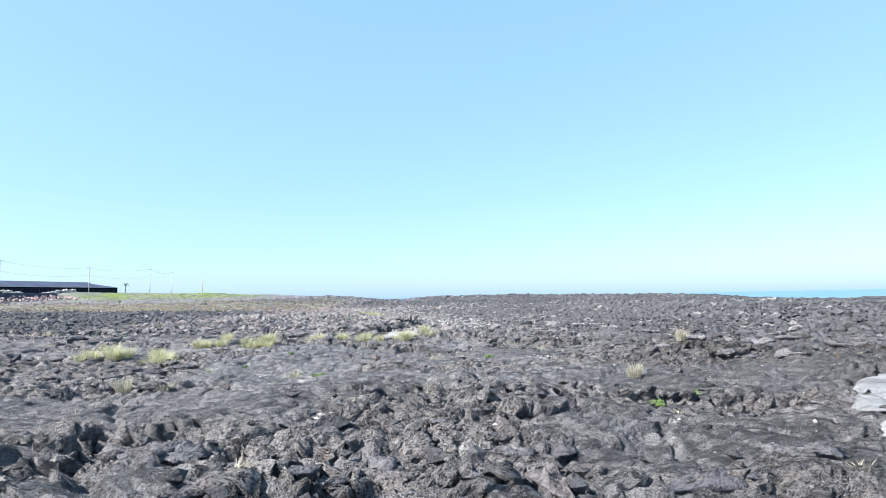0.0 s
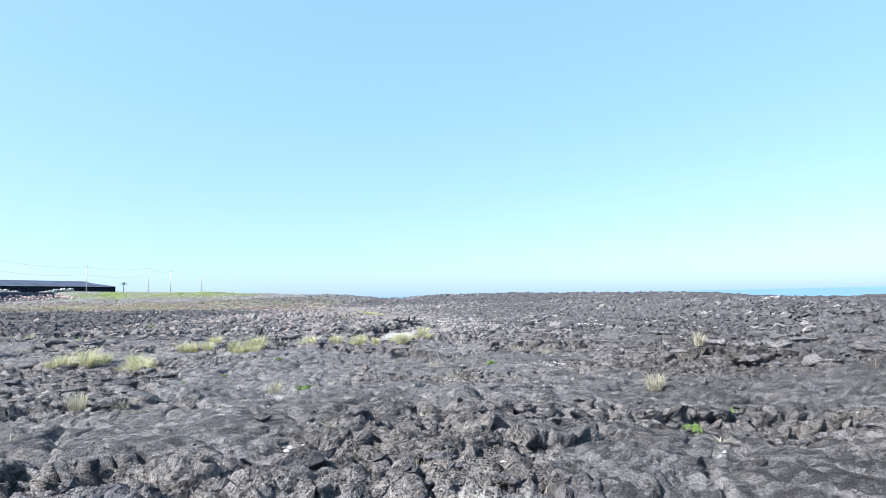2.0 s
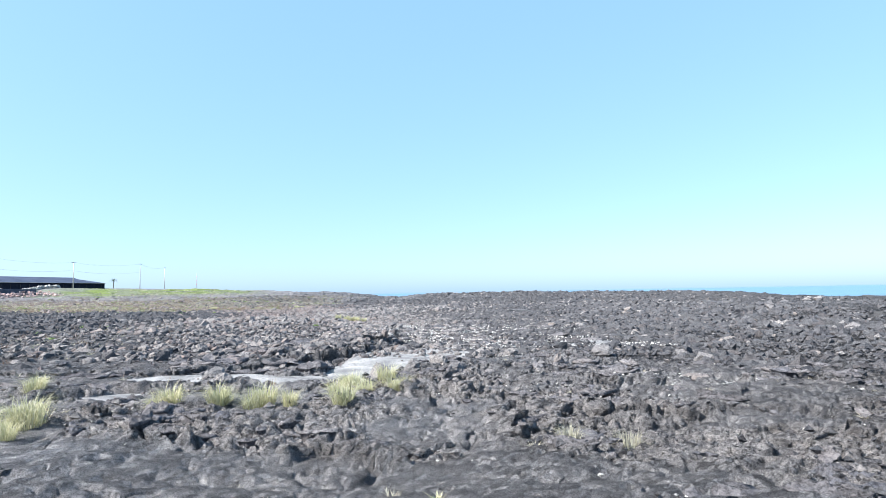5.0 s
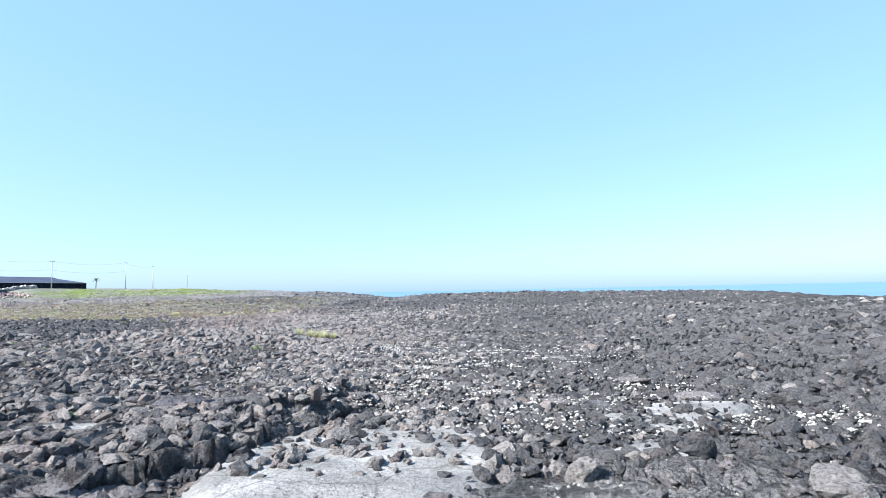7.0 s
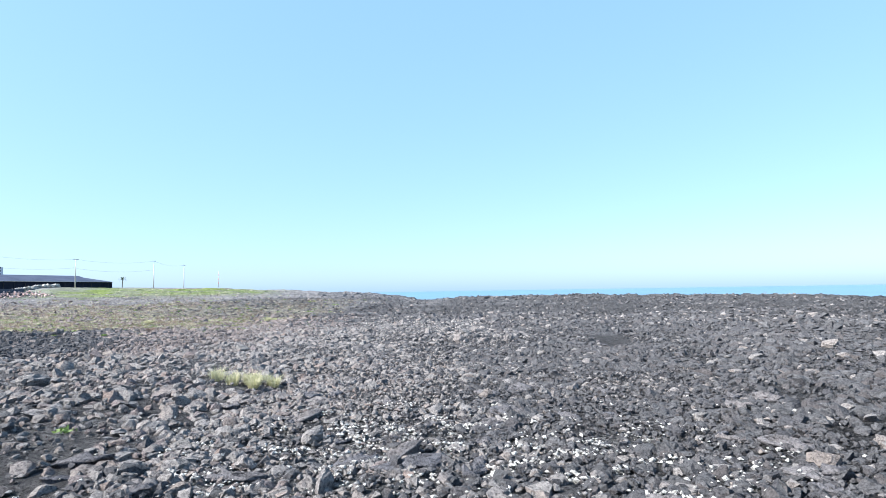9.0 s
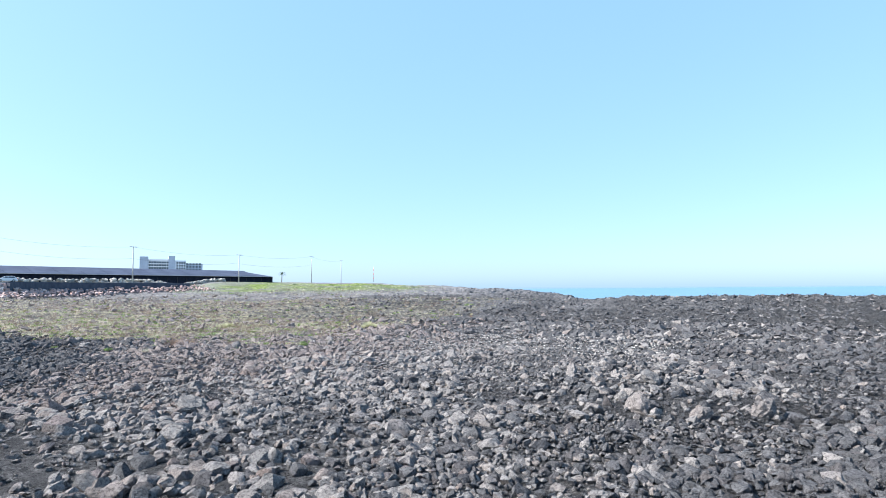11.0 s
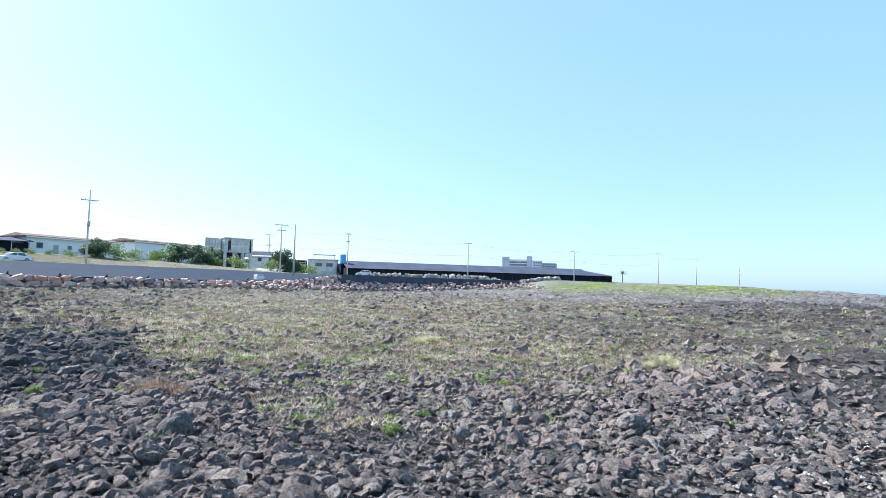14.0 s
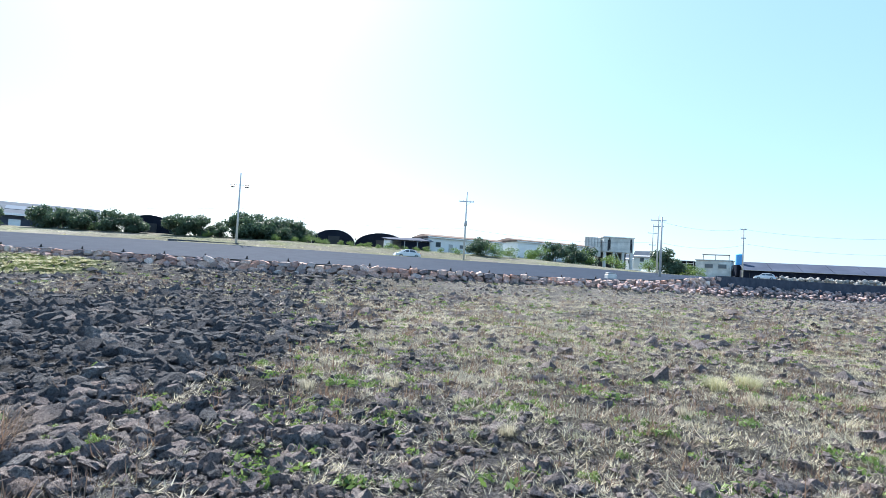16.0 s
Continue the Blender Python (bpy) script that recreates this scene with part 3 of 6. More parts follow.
def crags(x, y):
    """Where the smooth lava is broken into brown clinker."""
    return np.maximum(sstep(-0.10, 0.22, fbm(x / 3.2, y / 2.0, 3, 15)), 0.7 * sstep(24, 29, y) * sstep(-0.35, -0.05, fbm(x / 2.0, y / 1.6, 3, 16)))


def terraces(x, y):
    """The stepped field that gives the sheet its ledges."""
    vx = x + 0.5 * fbm(x / 1.3, y / 1.3, 3, 3) + 0.9 * fbm(x / 2.2, y / 2.2, 3, 33)
    vy = y + 0.5 * fbm(x / 1.3, y / 1.3, 3, 4) + 0.7 * fbm(x / 2.2, y / 2.2, 3, 34)
    return fbm(vx / 3.8, vy / 1.5, 4, 6) * 3.4


def ledge_share(x, y):
    return sstep(-0.12, 0.16, fbm(x / 1.5, y / 1.2, 3, 27)) * (0.4 + 0.6 * crags(x, y))


def scarp(x, y):
    """Distance behind the lip of the thick plate beside the sandy channel."""
    return y - np.interp(x, [-14, -8, -5.5, -3.8, -3, -2.3, -1.6], [30, 31, 33.4, 34.6, 35.8, 37.4, 39.5]) + 0.9 * fbm(x / 0.9, y / 0.9, 4, 44, 0.65)


def lava_height(x, y):
    z = broad(x, y)
    p = smooth_lava(x, y)
    u = wall_x(y) - x
    wild = sstep(1.5, -1.5, u) * sstep(-4.4, -3.2, z)
    wild = np.where(y > 195, np.maximum(wild, 0.25 * sstep(-4.4, -3.2, z)), wild)
    wx, wy = x + 0.5 * fbm(x / 1.3, y / 1.3, 3, 3), y + 0.5 * fbm(x / 1.3, y / 1.3, 3, 4)
    # one sheet: swells, rounded lobes with creases, ledges, rough crusts
    crag = crags(x, y)
    vx, vy = wx + 0.9 * fbm(x / 2.2, y / 2.2, 3, 33), wy + 0.7 * fbm(x / 2.2, y / 2.2, 3, 34)
    st = terraces(x, y)
    fr = st - np.floor(st)
    some = ledge_share(x, y)
    led = np.floor(st) + sstep(0.82, 0.90, fr)
    foot = sstep(0.60, 0.80, fr) * sstep(0.87, 0.82, fr)
    f1, f2, cid = worley(vx / 1.7, vy / 0.95, 2)
    g1, g2, gid = worley(wx / 0.62 + 5, wy / 0.40, 7)
    k1, k2, kid = worley(wx / 0.23 + 9, wy / 0.17, 23)
    slab = 0.30 * fbm(x / 5, y / 3.6, 4, 8) + 0.13 * np.clip(1 - f1 * f1, 0, 1) - 0.12 * sstep(0.16, 0.0, f2 - f1) * sstep(0.25, 0.6, cid)
    slab = slab + 0.11 * some * led - 0.13 * foot * some
    # thin folded crusts, one over the other
    st2 = fbm(vx / 1.5 + 7, vy / 0.55, 3, 62) * 3.0
    fr2 = st2 - np.floor(st2)
    slab = slab + (0.012 + 0.055 * crag) * (np.floor(st2) + sstep(0.74, 0.92, fr2) - 0.5 * sstep(0.5, 0.74, fr2) * sstep(0.80, 0.74, fr2) - st2)
    slab = slab + (0.03 + 0.035 * crag) * np.clip(1 - g1 * g1, 0, 1) + (0.015 + 0.035 * crag) * (gid - 0.5) - (0.08 + 0.10 * crag) * sstep(0.14, 0.0, g2 - g1) * sstep(0.2, 0.7, gid)
    slab = slab + (0.012 + 0.018 * crag) * (np.clip(1 - k1 * k1, 0, 1) + 1.1 * (kid - 0.5) * (0.4 + crag)) - (0.03 + 0.04 * crag) * sstep(0.16, 0.0, k2 - k1) + (0.010 + 0.02 * crag) * (vnoise(x / 0.09, y / 0.07, 66) - 0.5) * 2
    slab = slab - 0.10 * (1 - crag) * sstep(0.035, 0.0, np.abs(fbm(x / 1.9, y / 1.4, 3, 58))) * sstep(-0.1, 0.2, fbm(x / 3, y / 3, 2, 59))
    # rubble: a bed of low swells between the stones, broken blocks farther off
    bed = 0.20 * fbm(x / 4, y / 4, 4, 18) + 0.09 * fbm(x / 1.1, y / 1.1, 3, 28) - 0.14
    rough = 0.30 * fbm(x / 4, y / 4, 4, 18) + blocks(wx / 1.5, wy / 1.15, 13, 0.26, 0.34, 0.12) + blocks(wx / 0.62, wy / 0.5, 19, 0.12, 0.18, 0.09) - 0.12
    away = np.maximum.reduce([sstep(98, 112, y), sstep(16, 26, x), sstep(-44, -56, x)])
    rub = bed + (rough - bed) * away
    far = 1 + 0.8 * sstep(60, 120, np.hypot(x, y - 60))
    grass = 1 - 0.45 * np.clip(grassy(x, y), 0, 1)
    z = z + wild * grass * (p * slab + (1 - p) * rub * far)
    # thick plate with an overhung lip at the edge of the sandy channel
    d = scarp(x, y)
    here = sstep(-1.2, -2.6, x) * sstep(-20, -12, x)
    z = z + here * (np.interp(x, [-9, -5, -3], [0.12, 0.26, 0.42]) * (0.7 + 1.3 * fbm(x / 0.7, y / 0.7, 4, 45, 0.65)) * sstep(0.0, 0.25, d) * sstep(8, 1.5, d) - 0.10 * sstep(-1.2, -0.1, d) * sstep(0.1, 0.0, d))
    m = pool_mask(x, y)
    zb = broad(x, y)
    broken = sstep(42, 46, y)
    return z + (zb - 0.20 + 0.13 * broken + (0.15 + 0.6 * broken) * (z - zb) - z) * m


def axis(spans):
    """Grid lines: (from, to, step at from, step at to)."""
    out = []
    for a, b, s0, s1 in spans:
        t = a
        while t < b - 1e-6:
            out.append(t)
            t += s0 + (s1 - s0) * (t - a) / (b - a)
    out.append(spans[-1][1])
    return np.array(out)


FAR_W = [(-3500, -400, 400, 60), (-400, -180, 30, 6), (-180, -130, 4, 1.5)]
FAR_E = [(100, 400, 2, 15), (400, 3500, 60, 400)]
GX = axis(FAR_W + [(-130, -70, 2, 1.2), (-70, -30, 1.2, 0.45), (-30, -14, 0.45, 0.16), (-14, -7, 0.15, 0.07), (-7, 8, 0.068, 0.068), (8, 14, 0.07, 0.15), (14, 30, 0.16, 0.65), (30, 100, 0.7, 2)] + FAR_E)
GX2 = axis(FAR_W + [(-130, -70, 1.6, 0.8), (-70, -46, 0.8, 0.35), (-46, -26, 0.45, 0.42), (-26, 9, 0.42, 0.42), (9, 30, 0.42, 0.9), (30, 100, 0.7, 2)] + FAR_E)
GY = axis([(-600, -40, 120, 6), (-40, 5, 5, 0.25), (5, 18, 0.066, 0.07), (18, 38, 0.072, 0.18)])
GY2 = axis([(38, 104, 0.42, 0.42), (104, 150, 0.42, 0.8), (150, 200, 0.5, 1.0), (200, 330, 1, 3), (330, 700, 5, 12), (700, 4300, 40, 400)])


def lean(x, y, z):
    """Ledges and the plate's lip hang over downhill."""
    e = 0.05
    st = terraces(x, y)
    gx, gy = (terraces(x + e, y) - st) / e, (terraces(x, y + e) - st) / e
    g = np.hypot(gx, gy) + 0.3
    fr = st - np.floor(st)
    near = smooth_lava(x, y) * (1 - pool_mask(x, y)) * sstep(60, 45, y)
    lip = 0.12 * (sstep(0.83, 0.91, fr) + sstep(0.22, 0.0, fr)) * ledge_share(x, y) * near
    d = scarp(x, y)
    over = 0.25 * sstep(0.05, 0.16, d) * sstep(1.2, 0.2, d) * sstep(-1.2, -2.6, x) * sstep(-20, -12, x) * sstep(28, 30, y)
    # the crust has crept to the south and hangs over its own hollows
    h = np.clip(z - broad(x, y) - 0.30 * fbm(x / 5, y / 3.6, 4, 8), -0.25, 0.4) * near
    return x - lip * gx / g + 0.5 * over + 0.2 * h, y - lip * gy / g - over - 0.6 * h


def build_ground():
    vs, fs, smooth, k = [], [], [], 0
    vals = {"grassy": [], "green": [], "brown": [], "dust_gap_shade": [], "sandy": [], "crag": []}
    rng = np.random.default_rng(2)
    for ax, ay in ((GX, GY), (GX2, GY2)):
        x, y = np.meshgrid(ax, ay)
        nx, ny = len(ax), len(ay)
        inner = np.zeros(x.shape, bool)
        inner[1:-1, 1:-1] = True
        sx, sy = np.gradient(ax)[None, :], np.gradient(ay)[:, None]
        x = x + np.where(inner, sx * 0.34 * rng.uniform(-1, 1, x.shape), 0)
        y = y + np.where(inner, sy * 0.34 * rng.uniform(-1, 1, x.shape), 0)
        z = lava_height(x, y)
        px, py = lean(x, y, z)
        edge = np.ones(ny)
        edge[0 if ay is GY2 else -1] = 0
        px, py = x + (px - x) * edge[:, None], y + (py - y) * edge[:, None]
        if ay is GY2:   # the first row lies a little under the sheet before it
            py[0] -= 0.3
            z[0] -= 0.25
        vs.append(np.stack([px, py, z], -1).reshape(-1, 3))
        q = (np.arange(ny - 1)[:, None] * nx + np.arange(nx - 1)[None, :]).ravel()
        fs.append(np.stack([q, q + 1, q + nx + 1, q + nx], -1) + k)
        rough = (1 - smooth_lava(x, y)) + crags(x, y) > 0.75
        smooth.append(np.ones((ny - 1) * (nx - 1), bool) if ay is GY else ~rough[:-1, :-1].ravel())
        mean = z.copy()
        for axis_no in (0, 1):
            mean = sum(np.roll(mean, q, axis_no) for q in range(-4, 5)) / 9
        vals["sandy"].append((sstep(-0.06, 0.02, mean - z) * shells(x, y)).ravel())
        vals["crag"].append(np.clip(0.12 + crags(x, y) + 1 - smooth_lava(x, y), 0, 1).ravel())
        vals["grassy"].append(grassy(x, y).ravel())
        vals["green"].append(greenness(x, y).ravel())
        vals["brown"].append((sstep(36, 24, y) * (0.32 + 0.6 * crags(x, y)) + 0.3 * sstep(-15, -30, x)).ravel())
        xw, yw = x + 9 * fbm(x / 9, y / 9, 4, 75, 0.6), y + 7 * fbm(x / 9, y / 9, 4, 76, 0.6)
        # dusty stretches, and the bed between rubble stones darkened like shaded gaps
        vals["dust_gap_shade"].append(np.clip(0.60 - (0.15 + 0.2 * sstep(-2, 2, xw)) * (1 - smooth_lava(x, y)) + 0.4 * fbm(x / 6, y / 4, 4, 52) + 0.22 * sstep(38, 26, yw) * sstep(3, -5, xw) - (0.28 + 0.2 * sstep(34, 40, yw)) * sstep(0, 8, xw) * sstep(75, 55, yw) + 0.3 * sstep(70, 80, yw) * sstep(-4, -12, xw) * sstep(-30, -20, xw) * sstep(96, 88, yw) - 0.3 * sstep(88, 104, yw) * sstep(-70, -30, xw) - 0.3 * sstep(-22, -28, xw) * sstep(88, 82, yw), 0, 1).ravel())
        k += nx * ny
    me = quick_mesh("ground", np.concatenate(vs), np.concatenate(fs))
    me.polygons.foreach_set("use_smooth", np.concatenate(smooth))
    for name, val in vals.items():
        a = me.attributes.new(name, "FLOAT", "POINT")
        a.data.foreach_set("value", np.ascontiguousarray(np.concatenate(val), np.float32))
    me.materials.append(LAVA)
    return tagged(new("ground", me), "dark grey basalt lava field with cracks, rubble and dry grass", "lava ground", kind="structure")


build_ground()


def build_sea():
    g = Geo()
    g.add([(-3400, -600, -3), (4200, -600, -3), (4200, 4400, -3), (-3400, 4400, -3)], [(0, 1, 2, 3)])
    return tagged(part("sea", g, WATER), "calm light blue sea out to the horizon", "sea", kind="structure")


build_sea()


def sand_sheet():
    vs, fs, k = [], [], 0
    for cx, cy, rx, ry, a in POOLS:
        r = max(rx, ry) * 1.75
        n = max(8, int(2 * r / 0.13))
        gx, gy = np.meshgrid(np.linspace(cx - r, cx + r, n), np.linspace(cy - r, cy + r, n))
        c, si = math.cos(radians(a)), math.sin(radians(a))
        rr = np.hypot(((gx - cx) * c + (gy - cy) * si) / rx, (-(gx - cx) * si + (gy - cy) * c) / ry)
        inside = rr < 1.65
        gz = broad(gx, gy) - (0.05 if cy > 14 else -0.08) + 0.035 * fbm(gx / 0.8, gy / 0.8, 3, 90) - 0.5 * sstep(1.0, 1.6, rr)
        idx = np.arange(n * n).reshape(n, n)
        q = np.stack([idx[:-1, :-1], idx[:-1, 1:], idx[1:, 1:], idx[1:, :-1]], -1)
        keep = inside[:-1, :-1] | inside[:-1, 1:] | inside[1:, 1:] | inside[1:, :-1]
        vs.append(np.stack([gx, gy, gz], -1).reshape(-1, 3))
        fs.append(q[keep] + k)
        k += n * n
    me = quick_mesh("sand", np.concatenate(vs), np.concatenate(fs))
    me.materials.append(SAND)
    tagged(new("sand", me), "pale grey-white sand lying in hollows of the lava", "sand", kind="stuff")


sand_sheet()


# ---- road, seawall and the land behind ----
def build_road():
    ys = np.concatenate([np.arange(-60, 40, 10), np.arange(40, 189, 3.0)])
    us = np.linspace(0, 1, 9)
    yy, uu = np.meshgrid(ys, us, indexing="ij")
    xx = wall_x(yy) - 0.35 - uu * (road_width(yy) - 0.35)
    zz = road_z(xx, yy) + 0.02 * fbm(xx / 3, yy / 3, 2, 51)
    n = len(us)
    v = np.stack([xx, yy, zz], -1).reshape(-1, 3)
    k = (np.arange(len(ys) - 1)[:, None] * n + np.arange(n - 1)[None, :]).ravel()
    me = quick_mesh("road", v, np.stack([k, k + n, k + n + 1, k + 1], -1))
    me.materials.append(ASPHALT)
    tagged(new("road", me), "weathered blue-grey asphalt coast road sloping up from the seawall", "road", kind="structure")


build_road()


def strip_wall(name, y0, y1, low, high, thick, material, step=2.0, out=0.0):
    """A wall that follows the seawall line; low and high are functions of x, y."""
    g = Geo()
    ys = np.arange(y0, y1 + 0.01, step)
    prof = []
    for y in ys:
        x = float(wall_x(y)) + out
        prof.append([(x, y, low(x, y)), (x - 0.15, y, high(x, y)), (x - thick, y, high(x, y)), (x - thick, y, low(x, y))])
    pts = [p for q in prof for p in q]
    f = []
    for k in range(len(ys) - 1):
        for j in range(4):
            a, b = k * 4 + j, k * 4 + (j + 1) % 4
            f.append((a, b, b + 4, a + 4))
    f += [(3, 2, 1, 0), tuple(len(pts) - 4 + i for i in range(4))]
    return part(name, g.add(pts, f), material)


seawall = strip_wall("seawall", 30, 150, lambda x, y: float(broad(x + 1.5, y)) - 0.5, lambda x, y: float(edge_z(y)) - 0.06, 0.8, MORTAR, out=-0.25)
tagged(seawall, "rough masonry seawall of pink, white and grey stones", "seawall", kind="structure")
retaining = strip_wall("retaining_wall", 123, 188, lambda x, y: float(broad(x + 2, y)) - 0.4, lambda x, y: float(edge_z(y)) + 0.25, 0.5, DARKWALL, out=0.15)
tagged(retaining, "dark blue-grey concrete retaining wall along the road", "retaining wall", kind="structure")


def ground_z(x, y):
    return float(lava_height(np.array([float(x)]), np.array([float(y)]))[0])


def utility_pole(x, y, z, h, arms=(), lamps=False, box=False, material=POLE, label="grey concrete utility pole with crossarm beside the road", group="utility poles along the road"):
    p = thing("utility_pole", label, "utility pole", pose(x, y, z - 0.3, 0, 0, random.uniform(-12, 12)), group)
    part("pole", Geo().tube((0, 0, 0), (0, 0, h + 0.3), 0.19, 0.10, 10), material, p, smooth=True)
    for k, (az, half) in enumerate(arms):
        part("crossarm", Geo().box(0.0, 0, az + 0.3, 0.14, half * 2, 0.16), STEEL, p)
        for s in (-1, -0.5, 0.5, 1):
            part("insulator", Geo().tube((0, s * half * 0.95, az + 0.4), (0, s * half * 0.95, az + 0.62), 0.06, 0.04, 6), CONCRETE, p)
        part("brace", Geo().tube((0, 0, az - 0.3), (0, half * 0.6, az + 0.32), 0.025, 0.025, 5), STEEL, p)
    if lamps:
        for s in (-1, 1):
            for dz in (0.0, 0.34):
                part("floodlight", Geo().add([(0.36, s * 0.85, h - 2.12 + dz), (0.36, s * 1.38, h - 2.12 + dz), (-0.20, s * 1.38, h - 1.90 + dz), (-0.20, s * 0.85, h - 1.90 + dz), (0.42, s * 0.85, h - 1.98 + dz), (0.42, s * 1.38, h - 1.98 + dz), (-0.14, s * 1.38, h - 1.76 + dz), (-0.14, s * 0.85, h - 1.76 + dz)], [(0, 1, 2, 3), (7, 6, 5, 4), (0, 4, 5, 1), (1, 5, 6, 2), (2, 6, 7, 3), (3, 7, 4, 0)]), DARK, p)
            part("bracket", Geo().tube((0, 0, h - 1.62), (0.05, s * 1.35, h - 1.62), 0.055, 0.055, 6), STEEL, p)
    if box:
        part("transformer", Geo().tube((0.35, 0, h * 0.52), (0.35, 0, h * 0.52 + 0.9), 0.26, 0.26, 10), CONCRETE, p, smooth=True)
    return p


POLES = {"a": (-106.8, 50.5, 5.6, 11.4), "b": (-123.4, 85.3, 5.7, 12.2), "c": (-146.0, 125.3, 5.9, 12.2), "d": (-154.4, 146.3, 6.1, 10.8), "e": (-143.9, 178.6, 5.3, 10.5), "f": (-142.2, 219.5, 6.3, 9.2),
         "g": (-141.3, 261.2, 6.2, 9.5), "h": (-149.5, 297.2, 6.4, 9.8)}
utility_pole(*POLES["a"], lamps=True, label="tall pale pole with two floodlights beside the road")
utility_pole(*POLES["b"], arms=((10.4, 1.3),), box=True, label="tall concrete utility pole with crossarm and small transformer")
utility_pole(*POLES["c"], arms=((10.9, 1.6), (9.6, 1.1)), label="concrete utility pole with two wide crossarms")
utility_pole(-109.0, 115.6, float(road_z(-109.0, 115.6)), 9.0, label="bare leaning concrete pole without crossarm")
utility_pole(-190.0, 136.0, 8.0, 12.6, arms=((9.9, 1.3), (6.5, 0.9)), label="distant utility pole with two crossarms")
utility_pole(*POLES["d"], arms=((10.5, 0.7), (8.5, 0.5)), label="pale slim pole with short crossarms beside a parked car")
utility_pole(*POLES["e"], arms=((10.2, 1.3),))
utility_pole(*POLES["f"], arms=((8.9, 1.2),))
utility_pole(*POLES["g"], arms=((10.4, 1.2),))
utility_pole(*POLES["h"], arms=((10.2, 1.2),))
mast = thing("radio_mast", "thin red and white mast on the green mound", "mast", pose(-140.1, 312, 6.6))
part("mast_tube", Geo().tube((0, 0, 0), (0, 0, 7.6), 0.12, 0.08, 8), STEEL, mast, smooth=True)
for k in range(3):
    part("red_band", Geo().tube((0, 0, 1.5 + 2.0 * k), (0, 0, 2.3 + 2.0 * k), 0.14, 0.13, 8), REDLAMP, mast, smooth=True)


def power_line(a, b, sag, r=0.022):
    g = Geo()
    pts = []
    for k in range(13):
        t = k / 12
        p = Vector(a).lerp(Vector(b), t)
        p.z -= sag * 4 * t * (1 - t)
        pts.append(p)
    for p, q in zip(pts, pts[1:]):
        g.tube(p, q, r, r, 4)
    tagged(part("power_line", g, WIRE), "thin dark sagging cable strung between poles", "cable", "cables between the poles")


def top(k, h):
    x, y, z, _ = POLES[k]
    return (x, y, z + h)


for a, b, ha, hb in (("a", "b", 5.9, 5.6), ("b", "c", 5.6, 6.4), ("c", "d", 6.4, 7.0), ("d", "e", 7.4, 7.0), ("e", "f", 7.0, 6.2), ("d", "e", 10.6, 10.3), ("e", "f", 10.3, 9.0), ("c", "d", 10.9, 10.6), ("f", "g", 9.0, 10.5), ("g", "h", 10.5, 10.3), ("f", "g", 6.0, 7.0)):
    power_line(top(a, ha), top(b, hb), 1.0)
power_line((-95, 5, 11.0), top("a", 5.9), 1.2)


def road_marker(x, y, z):
    m = thing("road_marker", "small dark marker stud at the road edge", "road marker", pose(x, y, z), "markers along the road edge")
    part("stud", Geo().tube((0, 0, -0.05), (0, 0, 0.3), 0.10, 0.08, 8), BLACK, m, smooth=True)
    part("foot", Geo().box(0, 0, -0.05, 0.34, 0.34, 0.09), BLACK, m)


for k in range(16):
    my = 38.5 + 4.3 * k
    mx = float(wall_x(my)) - 1.6
    road_marker(mx, my, float(road_z(mx, my)))
pillar = thing("gate_pillar", "short pale weathered concrete pillar at the gap in the wall", "pillar", pose(-94.3, 105.4, 2.6, 0, 0, 20))
part("shaft", Geo().box(0, 0, 0, 0.9, 1.3, 1.5), GREYWALL, pillar, bevel=0.1)
part("cap", Geo().box(0, 0, 1.5, 0.8, 1.1, 0.2), CONCRETE, pillar, bevel=0.06)
rail = thing("guard_rail", "low dark crash barrier beside the road", "guard rail", pose(-104.2, 47.2, 5.35, 0, 0, 24))
part("rail_beam", Geo().box(0, 0, 0.15, 0.2, 11.0, 0.4), DARKWALL, rail, bevel=0.03)
for k in range(5):
    part("rail_post", Geo().box(-0.15, -5 + 2.5 * k, -0.25, 0.14, 0.14, 0.85), CONCRETE, rail)


